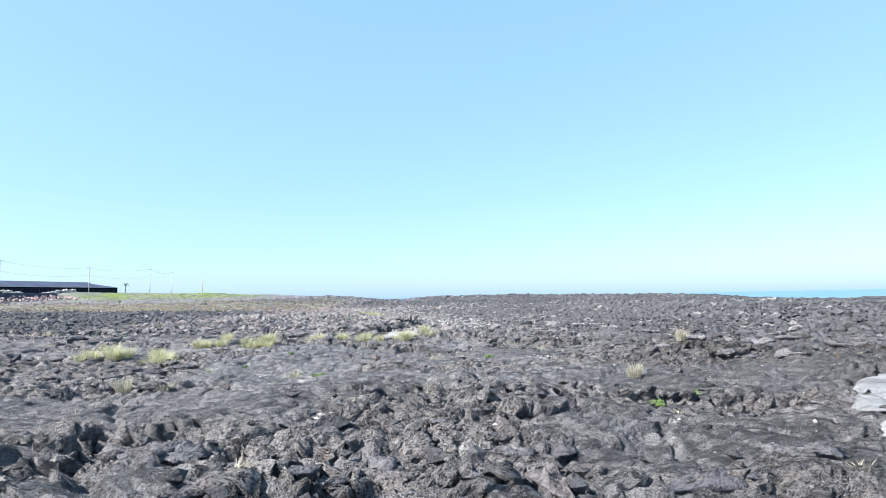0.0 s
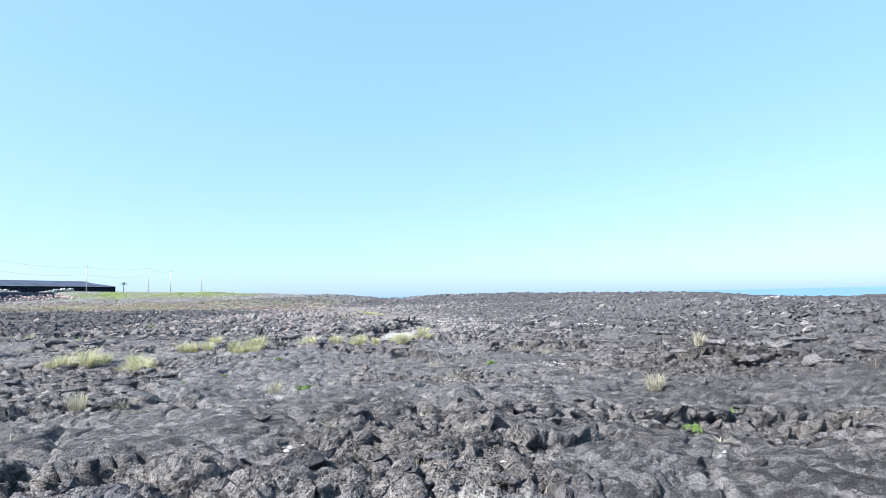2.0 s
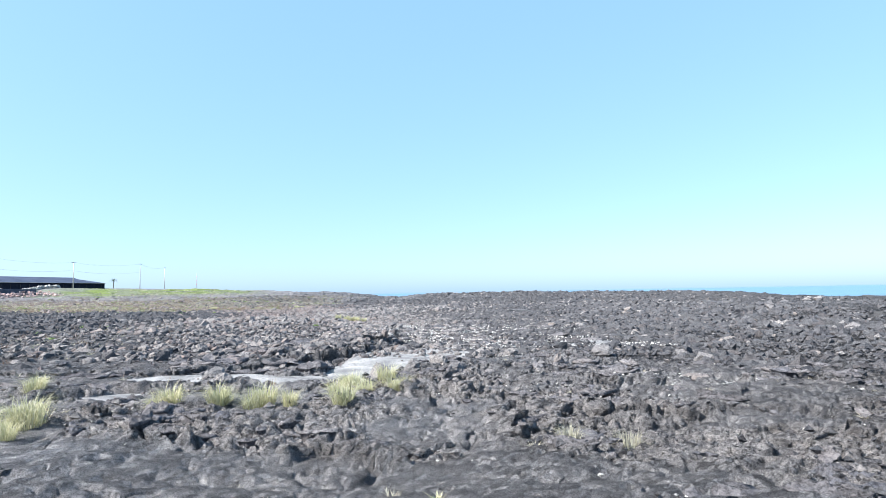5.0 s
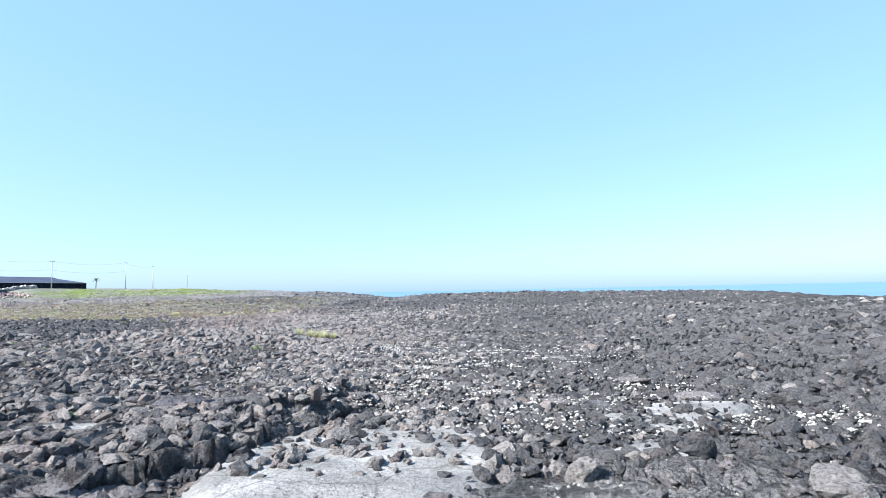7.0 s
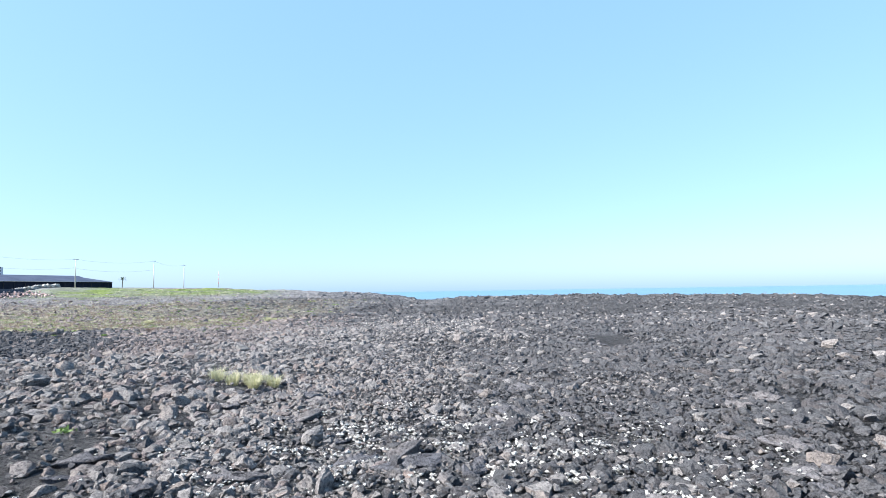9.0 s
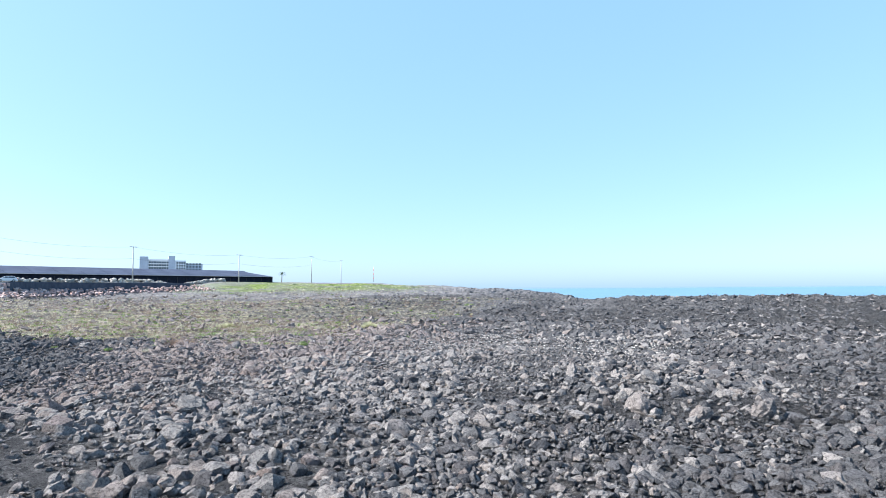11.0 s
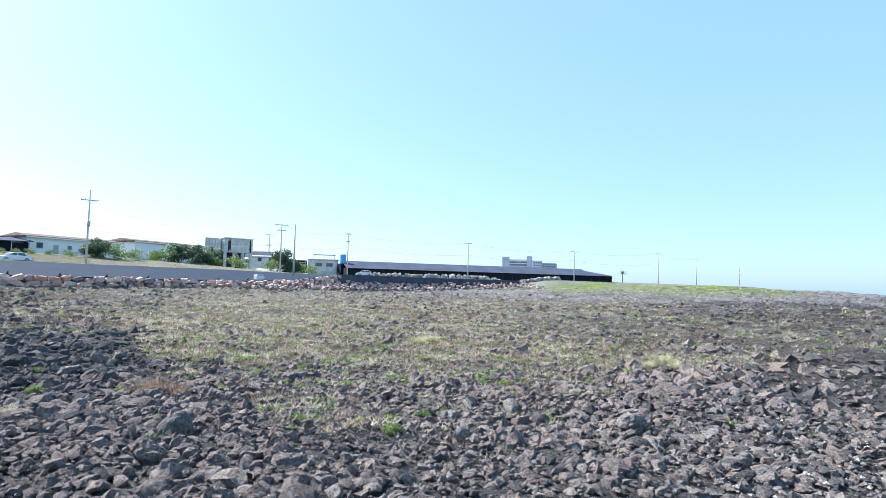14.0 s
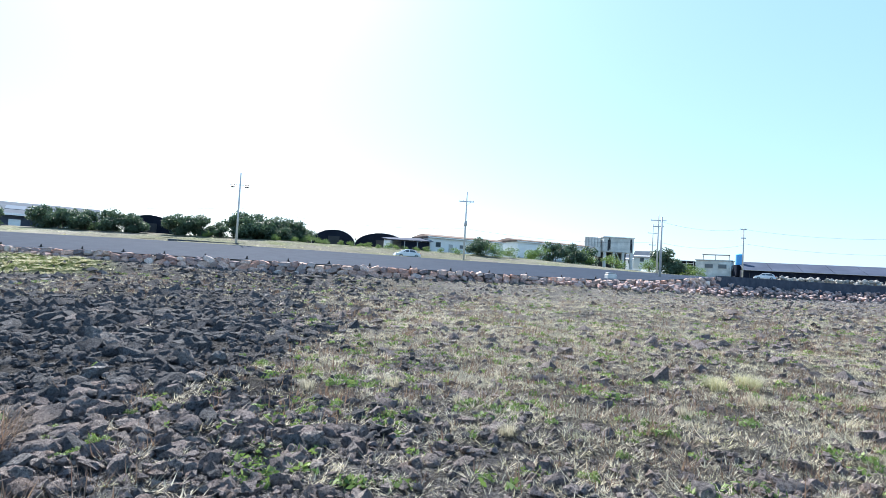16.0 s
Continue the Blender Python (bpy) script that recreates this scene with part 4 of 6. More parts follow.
# ---- parked cars ----
def car(x, y, z, rz, label, hatch):
    c = thing("car", label, "car", pose(x, y, z, 0, 0, rz), "parked cars")
    L, W = (4.45, 1.78) if not hatch else (4.2, 1.74)
    b = Geo()
    prof = [(-L / 2, 0.30), (-L / 2 + 0.03, 0.72), (-L / 2 + 0.22, 0.90), (-0.85, 0.97), (-0.2, 0.99), (1.05, 0.93), (L / 2 - 0.25, 0.78), (L / 2, 0.58), (L / 2 - 0.02, 0.28)]
    b.prism(prof, -W / 2, W / 2)
    body = part("body", b, PAINTW, c, bevel=0.05)
    rear = -L / 2 + (0.18 if hatch else 0.55)
    cab = Geo()
    p = [(rear, 0.92), (rear + 0.45, 1.34), (rear + 0.95, 1.44), (0.15, 1.44), (0.5, 1.37), (1.15, 0.93)]
    n = len(p)
    v = [(q, -W / 2 + 0.04 + (w - 0.9) * 0.38, w) for q, w in p] + [(q, W / 2 - 0.04 - (w - 0.9) * 0.38, w) for q, w in p]
    cab.add(v, [(k, (k + 1) % n, n + (k + 1) % n, n + k) for k in range(n)] + [tuple(range(n)), tuple(range(2 * n - 1, n - 1, -1))])
    part("cabin", cab, PAINTW, c, bevel=0.03)
    for s in (-1, 1):
        for q0, q1, q2, q3 in ((rear + 0.30, rear + 0.62, -0.22, -0.22), (-0.12, -0.12, 0.42, 0.98)):
            yb, yt = s * (W / 2 - 0.045), s * (W / 2 - 0.045 - 0.15)
            part("side_window", Geo().add([(q0, yb, 0.97), (q3, yb, 0.97), (q2, yt, 1.34), (q1, yt, 1.34)], [(0, 1, 2, 3)] if s < 0 else [(3, 2, 1, 0)]), GLASS, c, "dark tinted glass")
        part("headlight", Geo().box(L / 2 - 0.18, s * 0.66, 0.6, 0.34, 0.36, 0.16), GLASS, c, bevel=0.03)
        part("tail_light", Geo().box(-L / 2 + 0.08, s * 0.68, 0.68, 0.2, 0.34, 0.2), REDLAMP, c, bevel=0.03)
        part("mirror", Geo().box(0.62, s * (W / 2 + 0.06), 0.93, 0.16, 0.2, 0.13), PAINTW, c, bevel=0.03)
        for wx in (-L / 2 + 0.82, L / 2 - 0.88):
            w = part("wheel", Geo().tube((wx, s * (W / 2 - 0.2), 0.31), (wx, s * (W / 2 + 0.01), 0.31), 0.31, 0.31, 18), BLACK, c, smooth=False)
            part("rim", Geo().tube((wx, s * (W / 2), 0.31), (wx, s * (W / 2 + 0.025), 0.31), 0.2, 0.18, 12), STEEL, w)
    ws = Geo().add([(0.53, -0.62, 1.37), (0.53, 0.62, 1.37), (1.17, 0.74, 0.965), (1.17, -0.74, 0.965)], [(0, 3, 2, 1)])
    part("windscreen", ws, GLASS, c, "dark tinted glass")
    rw = Geo().add([(rear + 0.4, -0.6, 1.33), (rear + 0.4, 0.6, 1.33), (rear - 0.02, 0.7, 0.97), (rear - 0.02, -0.7, 0.97)], [(0, 1, 2, 3)])
    part("rear_window", rw, GLASS, c, "dark tinted glass")
    for k in (-1, 1):
        part("bumper", Geo().box(k * (L / 2 - 0.06), 0, 0.24, 0.2, W - 0.1, 0.24), PAINTW, c, bevel=0.05)
    return c


car(-117.3, 75.9, float(road_z(-117.3, 75.9)) - 0.02, -62, "white saloon car parked at the road edge", False)
car(-150.6, 149.4, float(road_z(-150.6, 149.4)) + 0.12, 248, "white hatchback parked beside the stone row", True)


# ---- buildings ----
def arch_house(x, y, z, rz, width, height, length):
    t = thing("greenhouse", "black net-covered arched greenhouse among bushes", "greenhouse", pose(x, y, z - 0.4, 0, 0, rz), "black arched greenhouses")
    n = 14
    prof = [(math.cos(math.pi * k / n) * width / 2, 0.4 + math.sin(math.pi * k / n) ** 0.8 * height) for k in range(n + 1)]
    prof = [(width / 2, 0)] + prof + [(-width / 2, 0)]
    part("net_cover", Geo().prism(prof, 0.0, length), NET, t)
    for yy in (-0.03, length + 0.03):
        g = Geo()
        for a, b in zip(prof, prof[1:]):
            g.tube((a[0], yy, a[1]), (b[0], yy, b[1]), 0.06, 0.06, 5)
        part("end_hoop", g, STEEL, t)
    part("door_frame", Geo().box(0, -0.05, 0.3, 2.4, 0.1, 2.4), DARK, t)
    part("ridge_rail", Geo().tube((0, 0, height + 0.42), (0, length, height + 0.42), 0.05, 0.05, 5), STEEL, t)


arch_house(-140.2, 56.7, 7.4, 104, 9.2, 3.7, 24)
arch_house(-149.3, 65.2, 7.5, 104, 12.2, 3.9, 24)
arch_house(-131.8, 48.4, 7.3, 104, 9.6, 3.7, 24)
arch_house(-125.0, 25.0, 7.2, 116, 8.6, 3.9, 24)


def window(parent, x, y, z, w, h, axis_x=True, frame_mat=None):
    """A window on a wall face; the wall's outside is towards -y (axis_x) or +x."""
    wf = part("window", Geo().box(x, y, z, w + 0.16 if axis_x else 0.08, 0.08 if axis_x else w + 0.16, h + 0.16), frame_mat or CONCRETE, parent)
    d = -0.05 if axis_x else 0.05
    part("pane", Geo().box(x + (0 if axis_x else d), y + (d if axis_x else 0), z + 0.08, w if axis_x else 0.04, 0.04 if axis_x else w, h), GLASS, wf)


def long_house(x, y, z, rz, length, depth, h, label, windows, gable=False):
    """Local x runs along the front, whose outside is towards -y."""
    t = thing("low_building", label, "building", pose(x, y, z, 0, 0, rz))
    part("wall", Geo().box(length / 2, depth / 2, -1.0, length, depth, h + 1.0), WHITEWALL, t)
    g = Geo()
    o = 0.5
    p = [(-o, -o, h), (length + o, -o, h), (length + o, depth + o, h), (-o, depth + o, h), (-o, -o, h + 0.3), (length + o, -o, h + 0.3), (length + o, depth + o, h + 0.3), (-o, depth + o, h + 0.3), (-o + 0.4, depth / 2, h + 1.0), (length + o - 0.4, depth / 2, h + 1.0)]
    g.add(p, [(0, 1, 5, 4), (1, 2, 6, 5), (2, 3, 7, 6), (3, 0, 4, 7), (0, 3, 2, 1), (4, 5, 9, 8), (6, 7, 8, 9), (5, 6, 9), (7, 4, 8)])
    part("roof", g, ROOFBROWN, t)
    part("fascia", Geo().box(length / 2, -o - 0.02, h - 0.02, length + 2 * o, 0.08, 0.2), WHITEWALL, t)
    part("plinth", Geo().box(length / 2, -0.04, -1.0, length, 0.12, 1.3), CONCRETE, t)
    for wx, ww, wh in windows:
        window(t, wx, -0.05, 1.3, ww, wh)
    for dx in (length * 0.28, length * 0.78):
        d = part("door", Geo().box(dx, -0.05, 0, 1.0, 0.08, 2.1), CONCRETE, t)
        part("handle", Geo().box(dx + 0.35, -0.11, 1.0, 0.12, 0.05, 0.05), STEEL, d)
    return t


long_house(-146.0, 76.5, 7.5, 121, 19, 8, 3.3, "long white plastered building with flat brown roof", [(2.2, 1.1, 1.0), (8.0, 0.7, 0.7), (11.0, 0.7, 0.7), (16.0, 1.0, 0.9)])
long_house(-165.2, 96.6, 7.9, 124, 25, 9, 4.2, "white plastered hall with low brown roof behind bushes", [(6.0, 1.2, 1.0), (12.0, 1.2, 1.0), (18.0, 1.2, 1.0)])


def open_shed():
    t = thing("open_shed", "low shed with dark grey sheet roof and dark open front", "shed", pose(-141.5, 69.5, 7.5, 0, 0, 115))
    part("back_wall", Geo().box(3.6, 5.0, -0.5, 9.0, 0.2, 3.0), GREYWALL, t)
    part("side_wall", Geo().box(-0.9, 2.5, -0.5, 0.2, 5.0, 2.6), WHITEWALL, t)
    part("side_wall", Geo().box(8.0, 2.5, -0.5, 0.2, 5.0, 2.6), NET, t)
    part("front_screen", Geo().box(4.8, 0.1, -0.3, 6.4, 0.1, 2.3), NET, t)
    part("roof", Geo().add([(-1.4, -0.6, 2.1), (8.6, -0.6, 2.3), (8.6, 5.5, 3.2), (-1.4, 5.5, 2.7), (-1.4, -0.6, 2.2), (8.6, -0.6, 2.42), (8.6, 5.5, 3.32), (-1.4, 5.5, 2.8)], [(3, 2, 1, 0), (4, 5, 6, 7), (0, 1, 5, 4), (1, 2, 6, 5), (2, 3, 7, 6), (3, 0, 4, 7)]), SHEDROOF, t)
    for k in range(4):
        part("post", Geo().box(-0.6 + 2.85 * k, -0.2, -0.5, 0.14, 0.14, 2.7), STEEL, t)


open_shed()


def water_tower():
    t = thing("water_tower", "stained grey concrete water tank on open piers", "water tank", pose(-182.6, 121.0, 8.2, 0, 0, 100))
    part("tank", Geo().box(4.2, 3.5, 3.4, 8.6, 7.0, 4.0), GREYWALL, t, bevel=0.08)
    part("rim", Geo().box(4.2, 3.5, 7.4, 9.0, 7.4, 0.25), GREYWALL, t)
    for px, py in ((0.4, 0.4), (3.0, 0.4), (5.6, 0.4), (8.0, 0.4), (0.4, 6.6), (8.0, 6.6)):
        part("pier", Geo().box(px, py, -1, 0.7, 0.7, 4.4), GREYWALL, t)
    part("back_wall", Geo().box(4.2, 4.6, -1, 8.0, 0.2, 4.4), DARK, t)
    for k in range(7):
        part("dark_streak", Geo().box(0.25 + random.uniform(0, 1.6) if k < 4 else 7.2 + random.uniform(0, 1.1), -0.03, 3.5 + random.uniform(0, 1.0), random.uniform(0.2, 0.45), 0.05, random.uniform(2.2, 3.0)), DARK, t, "black water stain")
    part("stair_beam", Geo().tube((5.4, -0.3, -0.5), (3.4, -0.3, 3.3), 0.12, 0.12, 6), CONCRETE, t)
    part("side_tank", Geo().box(-2.6, 4.0, 2.0, 4.6, 5.0, 5.3), GREYWALL, t)
    for k in range(6):
        part("side_rib", Geo().box(-4.7 + 0.85 * k, 1.44, 4.6, 0.18, 0.12, 2.7), CONCRETE, t)


water_tower()


def pump_house():
    t = thing("pump_house", "small grey block pump house with pipe frame on its roof", "pump house", pose(-176.8, 144.0, 6.3, 0, 0, 62))
    part("wall", Geo().box(4.0, 2.5, -0.6, 8.4, 5.0, 4.6), GREYWALL, t, bevel=0.05)
    part("roof_slab", Geo().box(4.0, 2.5, 4.0, 8.9, 5.5, 0.22), CONCRETE, t)
    for wx in (2.9, 6.1):
        window(t, wx, -0.05, 2.0, 1.9, 1.0)
    part("white_door_wall", Geo().box(-0.25, 2.4, -0.6, 0.1, 4.6, 4.5), WHITEWALL, t)
    d = part("door", Geo().box(-0.33, 1.6, 0, 0.08, 1.1, 2.2), DARK, t)
    part("handle", Geo().box(-0.4, 1.95, 1.0, 0.05, 0.1, 0.05), STEEL, d)
    for px in (1.2, 4.2, 7.4):
        part("frame_post", Geo().tube((px, 2.0, 4.2), (px, 2.0, 5.6), 0.08, 0.08, 6), BLACK, t)
    part("frame_pipe", Geo().tube((1.0, 2.0, 5.6), (7.6, 2.0, 5.6), 0.13, 0.13, 8), BLACK, t)
    s = thing("blue_tank", "bright blue cylindrical plastic water tank on a dark stand", "water tank", pose(-170.6, 152.2, 6.9))
    part("stand", Geo().box(0, 0, -0.4, 2.2, 2.2, 2.8), NET, s)
    part("tank", Geo().tube((0, 0, 2.4), (0, 0, 5.0), 0.9, 0.9, 18), BLUE, s, smooth=False)
    part("lid", Geo().tube((0, 0, 5.0), (0, 0, 5.25), 0.88, 0.4, 18), BLUE, s)
    c = thing("pipe_rack", "low dark open frame shed with pale pipes", "shed", pose(-181.5, 138.0, 6.8, 0, 0, 65))
    part("roof", Geo().box(3.0, 2.0, 3.2, 7.0, 4.0, 0.15), ROOFBLUE, c)
    part("back_wall", Geo().box(3.0, 3.8, -0.5, 7.0, 0.15, 3.7), NET, c)
    for k in range(5):
        part("post", Geo().box(-0.4 + 1.7 * k, 0.1, -0.5, 0.14, 0.14, 3.7), STEEL, c)
    for k in range(3):
        part("pipe", Geo().tube((-0.4, -0.05, 1.0 + 0.8 * k), (6.5, -0.05, 1.0 + 0.8 * k), 0.07, 0.07, 6), CONCRETE, c)


pump_house()


def small_house(x, y, z, rz, L, D, h, label):
    t = thing("house", label, "house", pose(x, y, z, 0, 0, rz), "")
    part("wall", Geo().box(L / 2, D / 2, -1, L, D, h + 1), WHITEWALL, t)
    part("gable", Geo().add([(0, 0.01, h), (0, D - 0.01, h), (0, D / 2, h + 1.4), (L, 0.01, h), (L, D - 0.01, h), (L, D / 2, h + 1.4)], [(0, 1, 2), (3, 5, 4), (0, 2, 5, 3), (1, 4, 5, 2)]), WHITEWALL, t)
    part("roof", Geo().add([(-0.4, -0.4, h - 0.3), (L + 0.4, -0.4, h - 0.3), (L + 0.4, D / 2, h + 1.6), (-0.4, D / 2, h + 1.6), (-0.4, D + 0.4, h - 0.3), (L + 0.4, D + 0.4, h - 0.3)], [(0, 1, 2, 3), (3, 2, 5, 4)]), ROOFBLUE, t)
    for wx in (L * 0.3, L * 0.7):
        window(t, wx, -0.05, 1.0, 1.0, 1.0)
    window(t, L + 0.05, D * 0.5, 1.2, 1.0, 1.0, axis_x=False)


small_house(-190.5, 131.0, 8.6, 60, 8, 5, 2.6, "small white house with blue-grey gable roof")
small_house(-205.0, 127.0, 8.4, 70, 9, 6, 2.4, "far low white house behind shrubs")


def big_hall():
    t = thing("fish_farm_hall", "large low hall with faded blue-grey roof behind trees", "hall", pose(-117.0, -19.5, 7.0, 0, 0, 128))
    part("wall", Geo().box(16, 10, -1, 32, 20, 4.2), DARKWALL, t)
    part("roof", Geo().add([(-0.8, -0.9, 3.1), (33, -0.9, 3.1), (33, 10, 6.2), (-0.8, 10, 6.2), (-0.8, 21, 3.1), (33, 21, 3.1), (-0.8, 10, 3.0), (33, 10, 3.0)], [(0, 1, 2, 3), (3, 2, 5, 4), (0, 3, 4, 6), (1, 7, 5, 2)]), ROOFBLUE, t)
    part("eave_band", Geo().box(16, -0.95, 2.85, 33.5, 0.14, 0.4), WHITEWALL, t)
    for k in range(3):
        part("skylight", Geo().add([(8 + 8 * k, 3.2, 4.34), (11.5 + 8 * k, 3.2, 4.34), (11.5 + 8 * k, 6.5, 5.27), (8 + 8 * k, 6.5, 5.27)], [(0, 1, 2, 3)]), GLASS, t)
    for k, dx in enumerate((9.0, 18.0, 26.0)):
        part("door", Geo().box(dx, -0.06, -0.3, 2.0, 0.1, 2.4), WHITEWALL, t)


big_hall()


def black_shed():
    ax, ay, bx, by = -164.5, 150.5, -141.3, 236.5
    L = math.hypot(bx - ax, by - ay)
    t = thing("long_shed", "very long low black shed with dark grey roof", "shed", pose(ax, ay, 6.0, 0, 0, math.degrees(math.atan2(by - ay, bx - ax))))
    part("front_wall", Geo().box(L / 2, 0.15, -1.0, L, 0.3, 3.0), NET, t)
    part("end_wall", Geo().box(L - 0.15, 9.0, -1.0, 0.3, 17.4, 3.0), NET, t)
    part("end_wall", Geo().box(0.15, 9.0, -1.0, 0.3, 17.4, 3.0), NET, t)
    part("back_wall", Geo().box(L / 2, 17.85, -1.0, L, 0.3, 2.5), NET, t)
    nb = 14
    for k in range(nb):
        a, b = L * k / nb, L * (k + 1) / nb - 0.06
        hip = b
        g = Geo()
        if k == nb - 1:
            hip = a + 0.5
        g.add([(a, -0.5, 1.95), (b + (0.4 if k == nb - 1 else 0), -0.5, 1.95), (hip, 9, 4.3 if k < nb - 1 else 3.9), (a, 9, 4.3), (a, 18.4, 1.95), (b + (0.4 if k == nb - 1 else 0), 18.4, 1.95)], [(0, 1, 2, 3), (3, 2, 5, 4)] + ([(1, 5, 2)] if k == nb - 1 else []))
        part("roof_panel", g, SHEDROOF, t)
    part("eave_pipe", Geo().tube((0, -0.55, 1.93), (L, -0.55, 1.93), 0.07, 0.07, 6), STEEL, t)
    for k in range(28):
        part("wall_post", Geo().box(1.5 + k * L / 28, -0.06, -1.0, 0.12, 0.12, 2.4), DARK, t)


black_shed()


def hotel():
    t = thing("hotel_block", "far pale grey hotel block with rows of balconies", "apartment building", pose(-503, 488, 4, 0, 0, 48) @ Matrix.Diagonal((0.76, 1, 1, 1)))
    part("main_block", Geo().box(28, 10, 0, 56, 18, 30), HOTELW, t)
    part("stair_tower", Geo().box(4.5, 6, 0, 10, 14, 33.5), HOTELD, t)
    part("stair_tower", Geo().box(38, 6, 0, 8, 14, 34.5), HOTELD, t)
    part("roof_slab", Geo().box(22, 8, 30, 32, 15, 1.0), WHITEWALL, t)
    part("side_wing", Geo().box(66, 16, 0, 22, 24, 27), HOTELD, t)
    for fl in range(4):
        z = 18 + fl * 2.9
        for k in range(8):
            w = part("window", Geo().box(11.5 + k * 3.1, 0.9, z, 2.5, 0.2, 2.0), GLASS, t)
            part("balcony", Geo().box(11.5 + k * 3.1, 0.5, z - 0.4, 2.7, 0.9, 0.5), WHITEWALL, t)
        for k in range(4):
            part("window", Geo().box(45 + k * 3.0, 0.9, z, 2.0, 0.2, 1.8), GLASS, t)
        for k in range(5):
            part("window", Geo().box(57.5 + k * 4.0, 3.9, z - 1, 2.4, 0.2, 1.8), GLASS, t)


hotel()


# ---- trees ----
def leaf_cloud(rng, blobs, count, size, flat=0.75):
    """Small leaf faces in a set of ragged blobs."""
    vs, fs = [], []
    w = np.array([b[3] ** 2 for b in blobs])
    w = w / w.sum()
    for k in range(count):
        cx, cy, cz, r = blobs[rng.choice(len(blobs), p=w)]
        d = rng.normal(size=3)
        d /= np.linalg.norm(d)
        rad = r * (0.55 + 0.5 * rng.random() ** 0.6)
        c = np.array([cx, cy, cz]) + d * np.array([rad, rad, rad * flat])
        u = rng.normal(size=3)
        u /= np.linalg.norm(u)
        v = np.cross(u, d + 0.3 * rng.normal(size=3))
        v /= max(np.linalg.norm(v), 1e-6)
        s = size * (0.6 + 0.8 * rng.random())
        i = len(vs)
        vs += [c - u * s, c + v * s * 0.5, c + u * s, c - v * s * 0.5]
        fs.append((i, i + 1, i + 2, i + 3))
    return quick_mesh("crown", np.array(vs), np.array(fs), False)


def make_tree(seed, h, spread, leaf, count, label, category="tree"):
    rng = np.random.default_rng(seed)
    t = thing("tree" if category == "tree" else "bush", label, category, Matrix.Identity(4))
    g = Geo()
    lean = rng.normal(0, 0.15, 2)
    fork = Vector((lean[0], lean[1], h * 0.35))
    g.tube((0, 0, -0.4), fork, 0.05 * h * 0.5, 0.035 * h * 0.5, 7)
    blobs = []
    for k in range(13):
        a = 2.4 * k + rng.random()
        rr = spread * (0.25 + 0.6 * rng.random())
        e = Vector((math.cos(a) * rr, math.sin(a) * rr, h * (0.18 + 0.62 * ((k * 0.37) % 1.0))))
        g.tube(fork, e, 0.014 * h, 0.005 * h, 5)
        blobs.append((e.x, e.y, e.z, spread * (0.32 + 0.22 * rng.random())))
    blobs.append((lean[0], lean[1], h * 0.80, spread * 0.45))
    part("trunk", g, BARK, t)
    part("crown", leaf_cloud(rng, blobs, count, 0.055 * h * 0.95), leaf, t)
    return t


KINDS = [make_tree(100 + k, 4.6, 3.0, LEAF, 2600, "dense dark evergreen tree behind the road") for k in range(4)]
SHRUBS = [make_tree(200 + k, 2.2, 1.9, BUSH, 1000, "leafy mid-green shrub on the road bank", "shrub") for k in range(3)]
tree_at = [(-116.0, 10.5, 6.6, 4.7), (-115.5, 15.0, 6.6, 4.2), (-115.0, 19.5, 6.6, 4.2), (-115.0, 24.5, 6.6, 4.4), (-115.5, 28.5, 6.6, 3.4), (-117.0, 34.6, 6.5, 4.3), (-118.0, 38.6, 6.5, 4.5), (-118.5, 42.0, 6.4, 3.0),
           (-120.0, 46.6, 6.4, 5.0), (-124.0, 49.0, 6.8, 3.9), (-125.5, 46.0, 7.0, 5.4), (-124.5, 43.0, 7.0, 5.6), (-140.0, 87.6, 7.2, 3.8), (-152.0, 104.5, 7.6, 3.9), (-156.0, 109.0, 7.7, 4.0), (-165.0, 133.0, 7.2, 5.2), (-161.5, 113.0, 7.7, 3.8), (-112.5, 3.0, 6.5, 4.2), (-117.0, 13.0, 6.7, 4.4), (-117.5, 22.0, 6.7, 4.6), (-116.5, 27.0, 6.6, 4.0), (-119.0, 36.5, 6.6, 4.4), (-120.5, 40.5, 6.5, 3.6), (-121.0, 45.0, 6.4, 4.4), (-122.5, 47.8, 6.6, 4.6), (-126.0, 51.5, 6.8, 3.4), (-124.0, 48.5, 6.8, 4.2), (-117.0, 17.0, 6.7, 4.0), (-129.5, 47.2, 6.9, 5.0), (-130.0, 50.0, 7.0, 5.2), (-130.5, 52.6, 7.1, 4.6), (-122.0, 32.5, 6.5, 3.4), (-121.5, 20.0, 6.8, 3.2)]
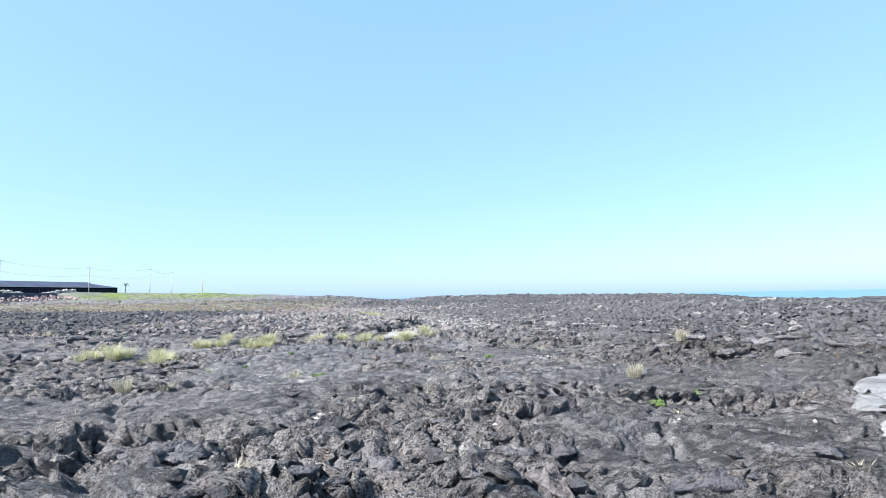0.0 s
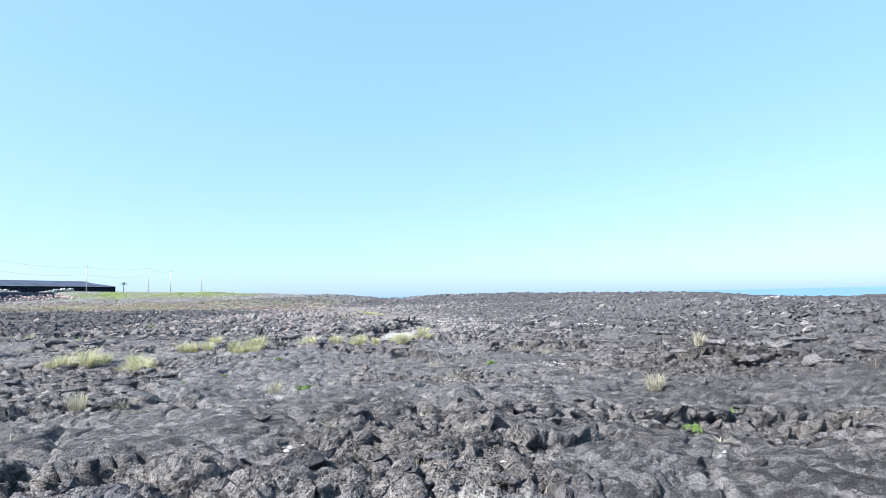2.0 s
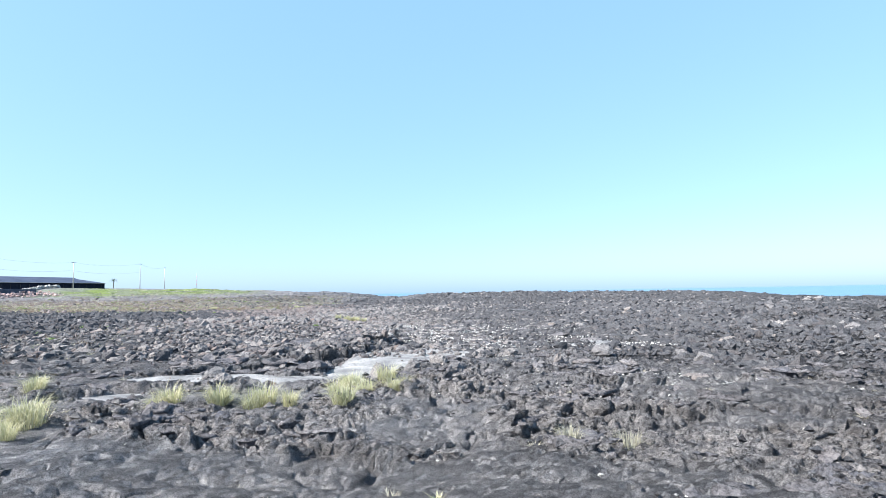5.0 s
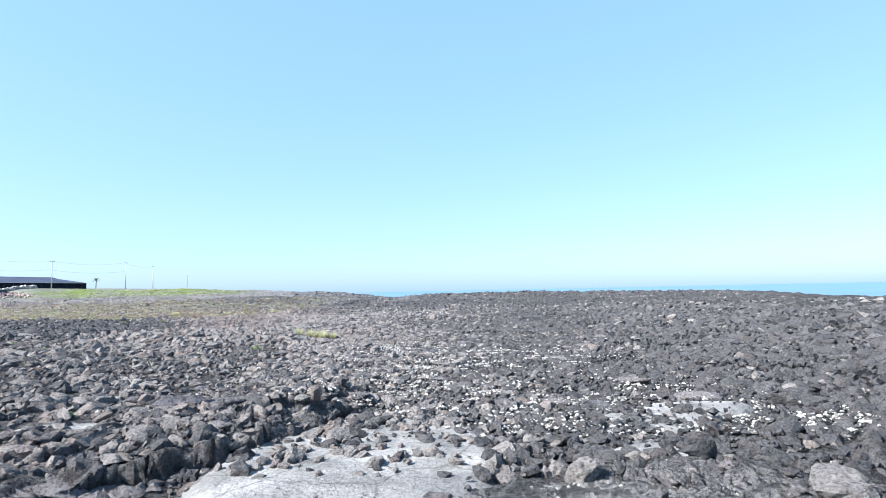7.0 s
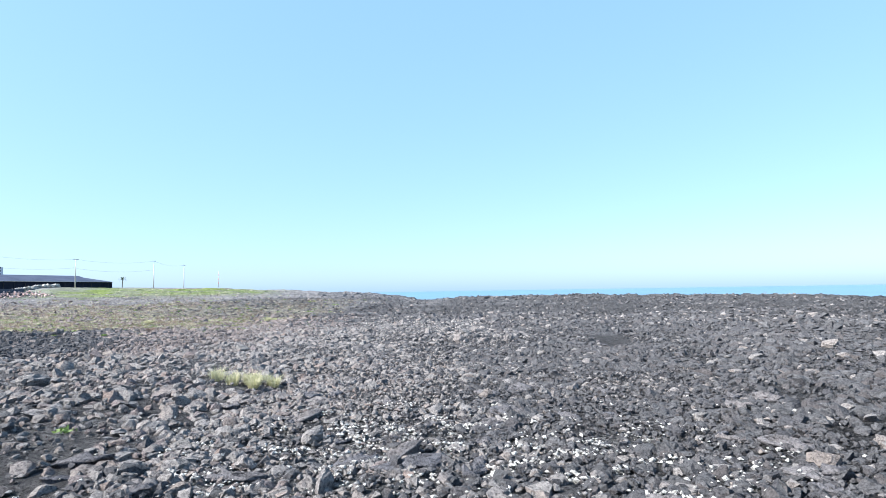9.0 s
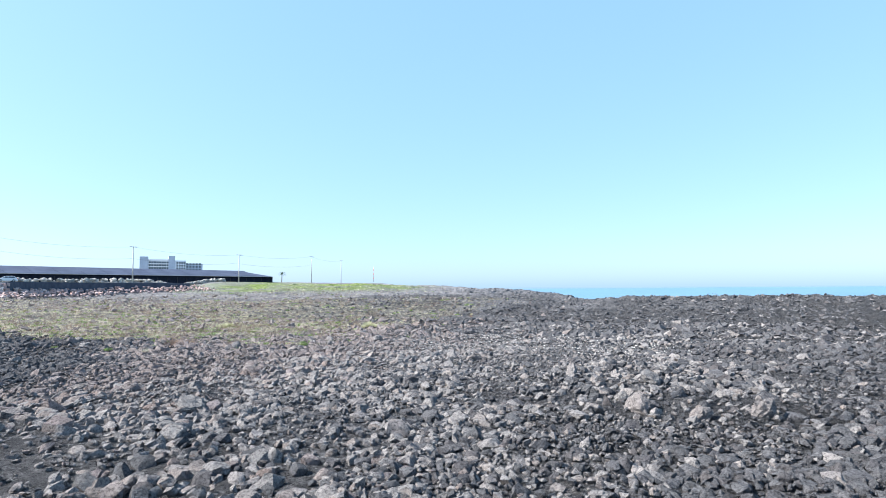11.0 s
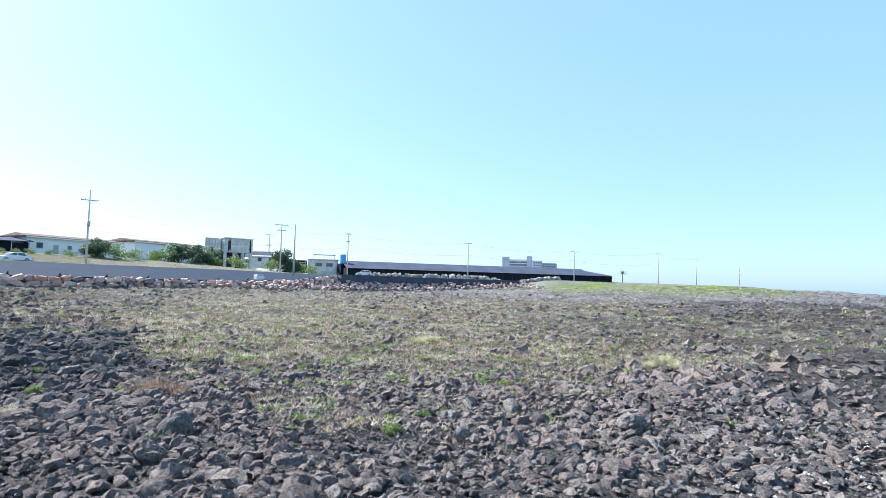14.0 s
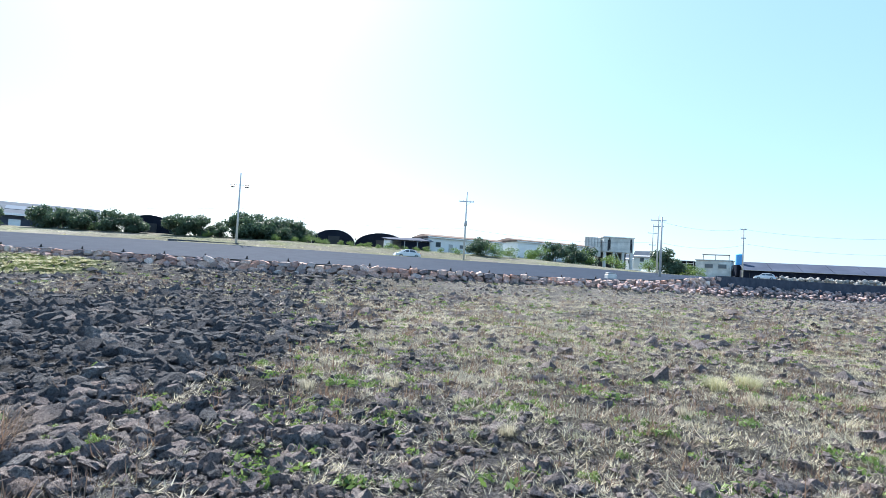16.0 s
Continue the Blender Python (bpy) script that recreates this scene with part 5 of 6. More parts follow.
bush_at = [(-125.0, 59.5, 6.5, 1.7), (-126.5, 61.8, 6.5, 1.5), (-127.0, 65.5, 6.5, 1.3), (-128.0, 68.8, 6.5, 1.4), (-130.2, 72.0, 6.6, 1.5), (-133.0, 75.5, 6.8, 1.3), (-136.0, 80.0, 7.0, 1.3), (-124.5, 53.5, 6.6, 1.6), (-128.0, 55.0, 6.7, 2.4), (-127.0, 57.5, 6.6, 2.0), (-126.0, 64.0, 6.5, 1.6), (-127.0, 67.0, 6.5, 1.7), (-129.0, 70.5, 6.6, 1.8), (-131.0, 73.5, 6.7, 1.3), (-137.5, 83.0, 7.0, 1.5), (-138.5, 91.0, 7.0, 2.8), (-141.0, 94.0, 7.1, 2.2),
           (-152.0, 101.0, 7.6, 3.0), (-150.0, 99.0, 7.4, 2.0), (-158.0, 112.5, 7.7, 2.6), (-164.0, 120.0, 7.7, 2.2), (-160.0, 127.5, 7.2, 2.0), (-166.0, 137.5, 7.0, 1.8), (-117.5, 40.5, 6.4, 1.8), (-120.5, 51.5, 6.3, 1.9), (-134.0, 77.5, 6.9, 1.4), (-168.0, 141.5, 6.7, 1.4)]
for src, at, h0, grp in ((KINDS, tree_at, 4.6, "trees behind the road"), (SHRUBS, bush_at, 2.2, "shrubs on the road bank")):
    for k, (x, y, z, h) in enumerate(at):
        s = src[k % len(src)]
        foot = float(broad(x, y))
        h = max(z + h - foot, 0.6 * h)
        m = pose(x, y, foot - 0.1, 0, 0, 70 * k)
        t = s if k < len(src) else copy_thing(s, m)
        t.matrix_basis = m @ Matrix.Diagonal((h / h0, h / h0, h / h0, 1))
        tagged(t, group=grp)


def palm(x, y, z):
    t = thing("palm", "small ragged palm beside the long shed", "palm tree", pose(x, y, z))
    part("trunk", Geo().tube((0, 0, -0.3), (0.1, 0, 2.6), 0.16, 0.12, 8), BARK, t)
    for k in range(14):
        a = 2.4 * k
        g = Geo()
        pr = None
        r = 1.7
        for j in range(4):
            q = j / 3
            p = Vector((math.cos(a) * r * q, math.sin(a) * r * q, 2.6 + 0.9 * math.sin(2.4 * q) * (0.5 + 0.5 * (k % 3)) - 0.9 * q * q))
            n = Vector((-math.sin(a), math.cos(a), 0)) * (0.18 * (1 - q) + 0.02)
            if pr:
                i = len(g.v)
                g.add([pr[0], p - n, p + n, pr[1]], [(0, 1, 2, 3)])
            pr = (p - n, p + n)
        part("frond", g, LEAF, t)


palm(-140.6, 241.0, 6.3)


def far_woods():
    rng = np.random.default_rng(5)
    blobs = []
    for k in range(150):
        a = rng.random()
        blobs.append((-235 - 150 * rng.random(), -60 + 180 * a, 9 + 3 * rng.random(), 3 + 3 * rng.random()))
    me = leaf_cloud(rng, blobs, 9000, 1.1)
    me.name = "far_woods"
    tagged(part("far_woods", me, LEAF), "far dark line of woods behind the buildings", "woods", kind="stuff")


far_woods()


# ---- stones, boulders, grass ----
def ico(sub):
    bm = bmesh.new()
    bmesh.ops.create_icosphere(bm, subdivisions=sub, radius=1.0)
    v = np.array([p.co[:] for p in bm.verts])
    f = np.array([[q.index for q in p.verts] for p in bm.faces])
    bm.free()
    return v, f


ICO = {k: ico(k) for k in (1, 2, 3)}


def rock_shape(seed, sub, cuts=6, flat=0.72):
    """A worn, lumpy stone with a few flattened sides."""
    rng = np.random.default_rng(seed)
    v, f = ICO[sub]
    r = np.ones(len(v))
    for a, w in ((0.12, 1.8), (0.09, 3.6)):
        for _ in range(2):
            r += a * np.sin(w * (v @ rng.normal(size=3)) + 6.3 * rng.random())
    r *= 1 + {1: 0.15, 2: 0.12, 3: 0.07}[sub] * rng.normal(size=len(v))
    v = v * r[:, None]
    for _ in range(cuts):
        n = rng.normal(size=3)
        n /= np.linalg.norm(n)
        d = 0.45 + 0.40 * rng.random()
        v = v - np.outer(np.clip(v @ n - d, 0, None) * 0.75, n)
    v = v + {1: 0.10, 2: 0.075, 3: 0.04}[sub] * rng.normal(size=v.shape)
    v = v / np.abs(v).max(0)
    v = v * np.array([1.0, 0.5 + 0.45 * rng.random(), flat * (0.55 + 0.65 * rng.random())])
    return v, f


def turns(rng, n, tilt):
    """Random turns about z with a tilt, as matrices."""
    a = rng.random(n) * 2 * np.pi
    b = rng.normal(0, tilt, n)
    c = rng.random(n) * 2 * np.pi
    ca, sa, cb, sb, cc, sc = np.cos(a), np.sin(a), np.cos(b), np.sin(b), np.cos(c), np.sin(c)
    rz = np.zeros((n, 3, 3))
    rz[:, 0, 0], rz[:, 0, 1], rz[:, 1, 0], rz[:, 1, 1], rz[:, 2, 2] = ca, -sa, sa, ca, 1
    rx = np.zeros((n, 3, 3))
    rx[:, 0, 0], rx[:, 1, 1], rx[:, 1, 2], rx[:, 2, 1], rx[:, 2, 2] = 1, cb, -sb, sb, cb
    rw = np.zeros((n, 3, 3))
    rw[:, 0, 0], rw[:, 0, 1], rw[:, 1, 0], rw[:, 1, 1], rw[:, 2, 2] = cc, -sc, sc, cc, 1
    return rw @ rx @ rz


def scatter(shapes, pos, size, rng, tilt=0.35):
    """All stones of a heap as vertices and faces."""
    pick = rng.integers(0, len(shapes), len(pos))
    vs, fs, k = [], [], 0
    for j, (v, f) in enumerate(shapes):
        sel = np.nonzero(pick == j)[0]
        if not len(sel):
            continue
        r = turns(rng, len(sel), tilt)
        w = np.einsum("nij,vj->nvi", r, v) * size[sel][:, None, None] + pos[sel][:, None, :]
        vs.append(w.reshape(-1, 3))
        fs.append((f[None] + (np.arange(len(sel)) * len(v))[:, None, None] + k).reshape(-1, 3))
        k += len(sel) * len(v)
    return np.concatenate(vs), np.concatenate(fs)


def jitter(rng, x0, x1, y0, y1, cell):
    gx, gy = np.meshgrid(np.arange(x0, x1, cell), np.arange(y0, y1, cell))
    x = (gx + cell * rng.random(gx.shape)).ravel()
    y = (gy + cell * rng.random(gy.shape)).ravel()
    return x, y


SMALL = [rock_shape(k, 1, 4) for k in range(16)]
OCTA = (np.array([(1, 0, 0), (-1, 0, 0), (0, 1, 0), (0, -1, 0), (0, 0, 1), (0, 0, -1)], float), np.array([(0, 2, 4), (2, 1, 4), (1, 3, 4), (3, 0, 4), (2, 0, 5), (1, 2, 5), (3, 1, 5), (0, 3, 5)]))
TINY = [(OCTA[0] * np.array([1.1, 0.8, 0.7]) + 0.16 * np.random.default_rng(90 + k).normal(size=(6, 3)), OCTA[1]) for k in range(12)]
MIDDLE = [rock_shape(40 + k, 2, 9) for k in range(16)]


def rubble():
    rng = np.random.default_rng(3)
    zones = [(-7, 8, 34, 74, 0.195, 0.10, 1.0), (-14, -7, 34, 72, 0.25, 0.125, 1.0), (8, 16, 30, 84, 0.30, 0.14, 1.0), (-6, 6, 74, 98, 0.28, 0.135, 1.0), (6, 16, 84, 98, 0.39, 0.175, 1.0), (-6, 32, 98, 110, 0.42, 0.19, 1.0), (-30, -6, 70, 98, 0.215, 0.11, 1.0), (-36, -30, 68, 98, 0.26, 0.125, 1.0), (-48, -36, 62, 108, 0.34, 0.155, 1.0), (-36, -6, 98, 112, 0.40, 0.19, 1.0), (16, 32, 30, 100, 0.43, 0.20, 1.0), (-36, -14, 34, 70, 0.36, 0.15, 1.0), (-82, -48, 40, 140, 0.60, 0.18, 1.0), (-112, -50, 62, 140, 0.62, 0.16, 0.9),
             (-48, 50, 110, 150, 0.75, 0.22, 0.9), (32, 60, 50, 110, 0.9, 0.26, 0.9), (-85, 85, 150, 250, 1.3, 0.25, 0.8), (-130, -40, 235, 320, 2.6, 0.35, 0.8), (-128, -78, 108, 195, 1.1, 0.25, 0.8), (-7, 9, 6, 34, 0.17, 0.038, 0.4), (-30, -7, 10, 34, 0.42, 0.09, 0.4), (9, 40, 8, 50, 0.45, 0.11, 0.6), (-7, 8, 36, 74, 0.17, 0.050, 1.0), (-30, -6, 72, 98, 0.2, 0.055, 1.0)]
    heaps = {"grey": [[], [], 0], "brown": [[], [], 0], "black": [[], [], 0]}
    for x0, x1, y0, y1, cell, size, keep in zones:
        x, y = jitter(rng, x0, x1, y0, y1, cell)
        blur = 1.6 * (x0 < -13 and y1 < 113 and cell < 0.45)
        x, y = x + blur * rng.normal(size=len(x)), y + blur * rng.normal(size=len(y))
        p = keep * (1 - 0.45 * np.clip(grassy(x, y), 0, 1)) * (1 - 0.7 * meadow(x, y)) * (1 - 0.8 * smooth_lava(x, y) * (y > 34))
        if y1 == 34:
            p = p * (0.03 + 0.97 * crags(x, y)) * sstep(0.25, 0.6, vnoise(x / 1.3, y / 1.0, 72))
        pool = pool_mask(x, y)
        p = p * (1 - pool * np.where(y > 44, 0.3, np.where(y > 34, 0.6, 0.85)))
        p = p * (1 - 0.8 * sstep(0.3, 0.7, greenness(x, y))) * sstep(-0.2, 0.8, x - wall_x(y)) * (broad(x, y) > -3.2)
        p = p * (1 - 0.5 * shells(x, y))
        p = p * (0.75 + 0.6 * vnoise(x / 2.2, y / 2.2, 71))
        on = rng.random(len(x)) < p
        x, y, pool = x[on], y[on], pool[on]
        coarse = 0.55 + 0.75 * sstep(0.2, 0.8, vnoise(x / 3.2, y / 3.2, 74))
        s = size * (coarse if size > 0.07 else 1.0) * np.exp(rng.normal(0.0, 0.62, len(x)))
        s = s * (1 + 0.4 * sstep(-24, -30, x) * sstep(86, 82, y) * (size > 0.07))
        s = np.clip(s, size * 0.33, size * (3.0 if y0 < 100 else 1.6))
        z = lava_height(x, y)
        z = np.where(pool > 0.3, np.maximum(broad(x, y) - 0.06, z), z) + 0.05 * (cell < 0.5) + (0.10 - 0.42 * rng.random(len(s))) * s - 0.25 * np.clip(s - 0.13, 0, 1)
        big = s > (0.175 if cell < 0.24 else 0.22 if cell < 0.33 else 9)
        s = s * (1 - 0.3 * meadow(x, y))
        pos = np.stack([x, y, z], -1)
        xw, yw = x + 9 * fbm(x / 9, y / 9, 4, 75, 0.6), y + 7 * fbm(x / 9, y / 9, 4, 76, 0.6)
        west = rng.random(len(x)) < np.maximum(sstep(-8, -24, xw) * sstep(62, 78, yw), 0.3 * sstep(2, -5, xw) * sstep(75, 60, yw)) * sstep(190, 120, yw)
        fresh = rng.random(len(x)) < np.maximum.reduce([0.95 * sstep(-4, 4, xw) * sstep(112, 92, yw), 0.85 * sstep(84, 104, yw) * sstep(-36, -6, xw), 0.9 * sstep(98, 120, yw) * sstep(-75, -35, xw), 0.5 * sstep(-14, -4, xw) * sstep(58, 68, yw), 0.4 * sstep(56, 46, yw), 0.95 * sstep(-22, -28, xw) * sstep(88, 82, yw)])
        for shapes, sel in ((MIDDLE, big), (SMALL if cell < 0.38 and size > 0.07 else TINY, ~big)):
            for key, side in (("grey", ~west & ~fresh), ("brown", west & ~fresh), ("black", fresh)):
                if (sel & side).any():
                    v, f = scatter(shapes, pos[sel & side], s[sel & side], rng, 0.4)
                    h = heaps[key]
                    h[0].append(v)
                    h[1].append(f + h[2])
                    h[2] += len(v)
    for key, m, label in (("grey", ROCK, "dense dark grey basalt rubble covering the lava field"), ("brown", BROWNROCK, "purplish-brown basalt clinker around the dry grass"), ("black", DARKROCK, "fresh black basalt rubble on the seaward side")):
        me = quick_mesh("lava_rubble", np.concatenate(heaps[key][0]), np.concatenate(heaps[key][1]), True)
        me.set_sharp_from_angle(angle=radians(36))
        me.materials.append(m)
        tagged(new("lava_rubble", me), label, "rubble", kind="stuff")


rubble()


def plate_shape(seed, n=11):
    """A broken crust plate: ragged outline, rough top, thin lip and a side that falls back under it."""
    rng = np.random.default_rng(seed)
    a = np.arange(n) * 2 * np.pi / n
    out = 1 + 0.16 * np.sin(2 * a + 6 * rng.random()) + 0.14 * np.sin(3 * a + 6 * rng.random()) + 0.17 * rng.normal(size=n)
    wide = 0.45 + 0.25 * rng.random()
    vs = [(0, 0, 0.10 * rng.normal() + 0.1)]
    for r, z, rough in ((0.38, 0.02, 0.12), (0.74, 0.0, 0.11), (0.97, -0.02, 0.07), (1.0, -0.10, 0.05), (0.84, -0.16, 0.05), (0.70, -0.6, 0.03)):
        for k in range(n):
            q = r * out[k] + 0.06 * rng.normal()
            vs.append((q * math.cos(a[k]), wide * q * math.sin(a[k]), z + rough * rng.normal()))
    fs = [(0, 1 + k, 1 + (k + 1) % n) for k in range(n)]
    for ring in range(5):
        p = 1 + ring * n
        for k in range(n):
            i, j = p + k, p + (k + 1) % n
            fs += [(i, i + n, j + n), (i, j + n, j)]
    return np.array(vs), np.array(fs)


PLATES = [plate_shape(700 + k) for k in range(14)]


def lava_slabs():
    """Crust plates and ledges that stand out of the sheet."""
    rng = np.random.default_rng(33)
    vs, fs, k = [], [], 0
    for x0, x1, y0, y1, cell, size, low in ((-8, 9, 5.5, 34, 0.44, 0.19, 0.03), (-28, -8, 9, 38, 0.65, 0.30, 0.10), (9, 32, 8, 46, 0.65, 0.27, 0.12), (-9, -2, 31, 40, 0.42, 0.30, 0.3), (-8, 8, 38, 62, 0.75, 0.27, 0.08)):
        x, y = jitter(rng, x0, x1, y0, y1, cell)
        on = rng.random(len(x)) < (low + (1 - low) * crags(x, y) * sstep(0.3, 0.6, vnoise(x / 1.4, y / 1.0, 73))) * np.maximum(sstep(0.1, 0.6, smooth_lava(x, y)), 0.6 * (y1 >= 40) * (x0 != 9)) * (1 - pool_mask(x, y))
        x, y = x[on], y[on]
        s = np.clip(size * np.exp(rng.normal(0, 0.5, len(x))), size * 0.35, size * 2.3)
        z = lava_height(x, y) + s * (-0.02 + 0.12 * rng.random(len(x))) + 0.06 * (y > 38)
        v, f = scatter(PLATES, np.stack([x, y, z], -1), s, rng, 0.13)
        vs.append(v)
        fs.append(f + k)
        k += len(v)
    me = quick_mesh("lava_plates", np.concatenate(vs), np.concatenate(fs), True)
    me.materials.append(PLATE)
    tagged(new("lava_plates", me), "broken brown-grey lava plates and ledges", "lava plates", kind="stuff")


lava_slabs()


def shell_grit():
    """Bleached shell and coral bits washed in between the stones."""
    rng = np.random.default_rng(35)
    vs, fs, k = [], [], 0
    for x0, x1, y0, y1, cell, size in ((-8, 9, 36, 60, 0.12, 0.036), (-20, 0, 84, 104, 0.20, 0.032), (-8, 9, 5.5, 36, 0.12, 0.02)):
        x, y = jitter(rng, x0, x1, y0, y1, cell)
        on = rng.random(len(x)) < (0.8 + 0.6 * (y > 36)) * shells(x, y) * sstep(-0.15, 0.15, fbm(x / 0.5, y / 0.5, 3, 99)) + 0.006
        x, y = x[on], y[on]
        s = np.clip(size * np.exp(rng.normal(0, 0.5, len(x))), 0.012, 2 * size)
        v, f = scatter(TINY, np.stack([x, y, lava_height(x, y) + 0.04 * rng.random(len(x)) + 0.06 * (y > 36)], -1), s, rng, 0.3)
        vs.append(v)
        fs.append(f + k)
        k += len(v)
    me = quick_mesh("shell_grit", np.concatenate(vs), np.concatenate(fs), False)
    me.materials.append(GRIT)
    tagged(new("shell_grit", me), "white shell and coral bits between dark stones", "shell grit", kind="stuff")


shell_grit()


def boulders():
    rng = np.random.default_rng(8)
    kinds = []
    for k in range(8):
        v, f = rock_shape(300 + k, 3, 12)
        me = quick_mesh("boulder", v, f, False)
        me.materials.append(ROCK)
        kinds.append(me)
    spots = [(-13.8, 71.5, 0.46), (-4.7, 79.5, 0.38), (-2.3, 74.8, 0.45), (0.7, 75.4, 0.49), (-12.1, 69.3, 0.30), (-8.7, 70.7, 0.32), (-4.5, 52.0, 0.24), (6.5, 52.6, 0.34), (17.0, 72.8, 0.45), (1.8, 60.9, 0.32), (-15.2, 58.9, 0.60), (-2.1, 78.8, 0.41),
             (-20.8, 82.4, 0.32), (-14.6, 77.9, 0.32), (-13.0, 78.7, 0.34), (-10.6, 80.1, 0.30), (-9.6, 83.0, 0.29), (-21.8, 90.8, 0.30), (-19.1, 92.1, 0.38), (-22.4, 83.0, 0.41), (-35.7, 79.1, 0.43), (-31.6, 81.5, 0.38), (-20.0, 87.9, 0.27), (-33.9, 82.4, 0.38), (-37.1, 77.6, 0.38), (-34.3, 83.1, 0.32), (6.9, 28.8, 0.38)]
    x, y = jitter(rng, -44, 14, 36, 106, 2.6)
    far = (np.abs(x) < 9) | ((y > 66) & (x < 0))
    ok = far & (rng.random(len(x)) < 0.55 * (1 - np.clip(1.2 * grassy(x, y), 0, 1)) * (1 - 0.9 * smooth_lava(x, y)) * (1 - 0.8 * pool_mask(x, y)))
    for a, b in list(zip(x[ok], y[ok]))[::2][:150]:
        spots.append((a, b, 0.17 + 0.16 * rng.random() ** 2))
    # loose blocks and chunks on the smooth lava
    for a, b, s in ((-0.7, 30.5, 0.32), (-1.4, 28.6, 0.34), (0.6, 29.8, 0.4), (0.0, 31.5, 0.3), (2.4, 33.8, 0.36), (5.3, 32.6, 0.4), (3.6, 30.7, 0.35), (-6.5, 30.0, 0.45), (-5.4, 28.0, 0.4)):
        spots.append((a, b, s))
    for a, b, s in spots:
        me = kinds[int(rng.integers(len(kinds)))]
        ob = new("boulder", me)
        ob.matrix_basis = pose(a, b, max(ground_z(a, b), float(broad(a, b)) - 0.14) + 0.26 * s, rng.normal(0, 14), rng.normal(0, 14), rng.random() * 360) @ Matrix.Diagonal((s, s, s, 1))
        tagged(ob, "large rough dark basalt boulder on the lava" if s > 0.45 else "rough grey basalt boulder lying among rubble", "boulder", "boulders on the lava field")


boulders()


def blades(rng, n, h, spread, width, arch=0.5, seg=2):
    """Grass blades of one tuft as vertices and faces."""
    vs, fs = [], []
    for _ in range(n):
        a = rng.random() * 2 * math.pi
        r = spread * 0.35 * math.sqrt(rng.random())
        b = np.array([math.cos(a) * r, math.sin(a) * r, -0.04])
        a2 = a + rng.normal(0, 0.7)
        out = np.array([math.cos(a2), math.sin(a2), 0])
        side = np.array([-out[1], out[0], 0]) * width * (0.6 + 0.8 * rng.random())
        hh = h * (0.5 + 0.6 * rng.random())
        reach = spread * (0.15 + 0.8 * rng.random())
        p1 = b + out * reach * 0.35 + np.array([0, 0, hh * 0.65])
        p2 = b + out * reach + np.array([0, 0, hh * (1.0 - arch * rng.random())])
        i = len(vs)
        if seg == 1:
            vs += [b - side * 1.3, b + side * 1.3, p2]
            fs.append((i, i + 1, i + 2))
            continue
        vs += [b - side, b + side, p1 + side * 0.7, p1 - side * 0.7, p2]
        fs += [(i, i + 1, i + 2), (i, i + 2, i + 3), (i + 3, i + 2, i + 4)]
    return np.array(vs), np.array(fs)


def cushion(rng, n, r, leaf):
    vs, fs = [], []
    for _ in range(n):
        d = rng.normal(size=3)
        d[2] = abs(d[2])
        d /= np.linalg.norm(d)
        c = d * np.array([r, r, r * 0.55]) * (0.7 + 0.35 * rng.random()) * (0.8 + 0.4 * math.sin(3 * math.atan2(d[1], d[0]) + 1))
        u = rng.normal(size=3)
        u /= np.linalg.norm(u)
        w = np.cross(u, d)
        w /= max(np.linalg.norm(w), 1e-6)
        s = leaf * (0.6 + 0.8 * rng.random())
        i = len(vs)
        vs += [c - u * s, c + w * s * 0.45, c + u * s, c - w * s * 0.45]
        fs += [(i, i + 1, i + 2), (i, i + 2, i + 3)]
    return np.array(vs), np.array(fs)


def plant_mesh(name, data, material):
    me = quick_mesh(name, data[0], data[1], False)
    me.materials.append(material)
    return me


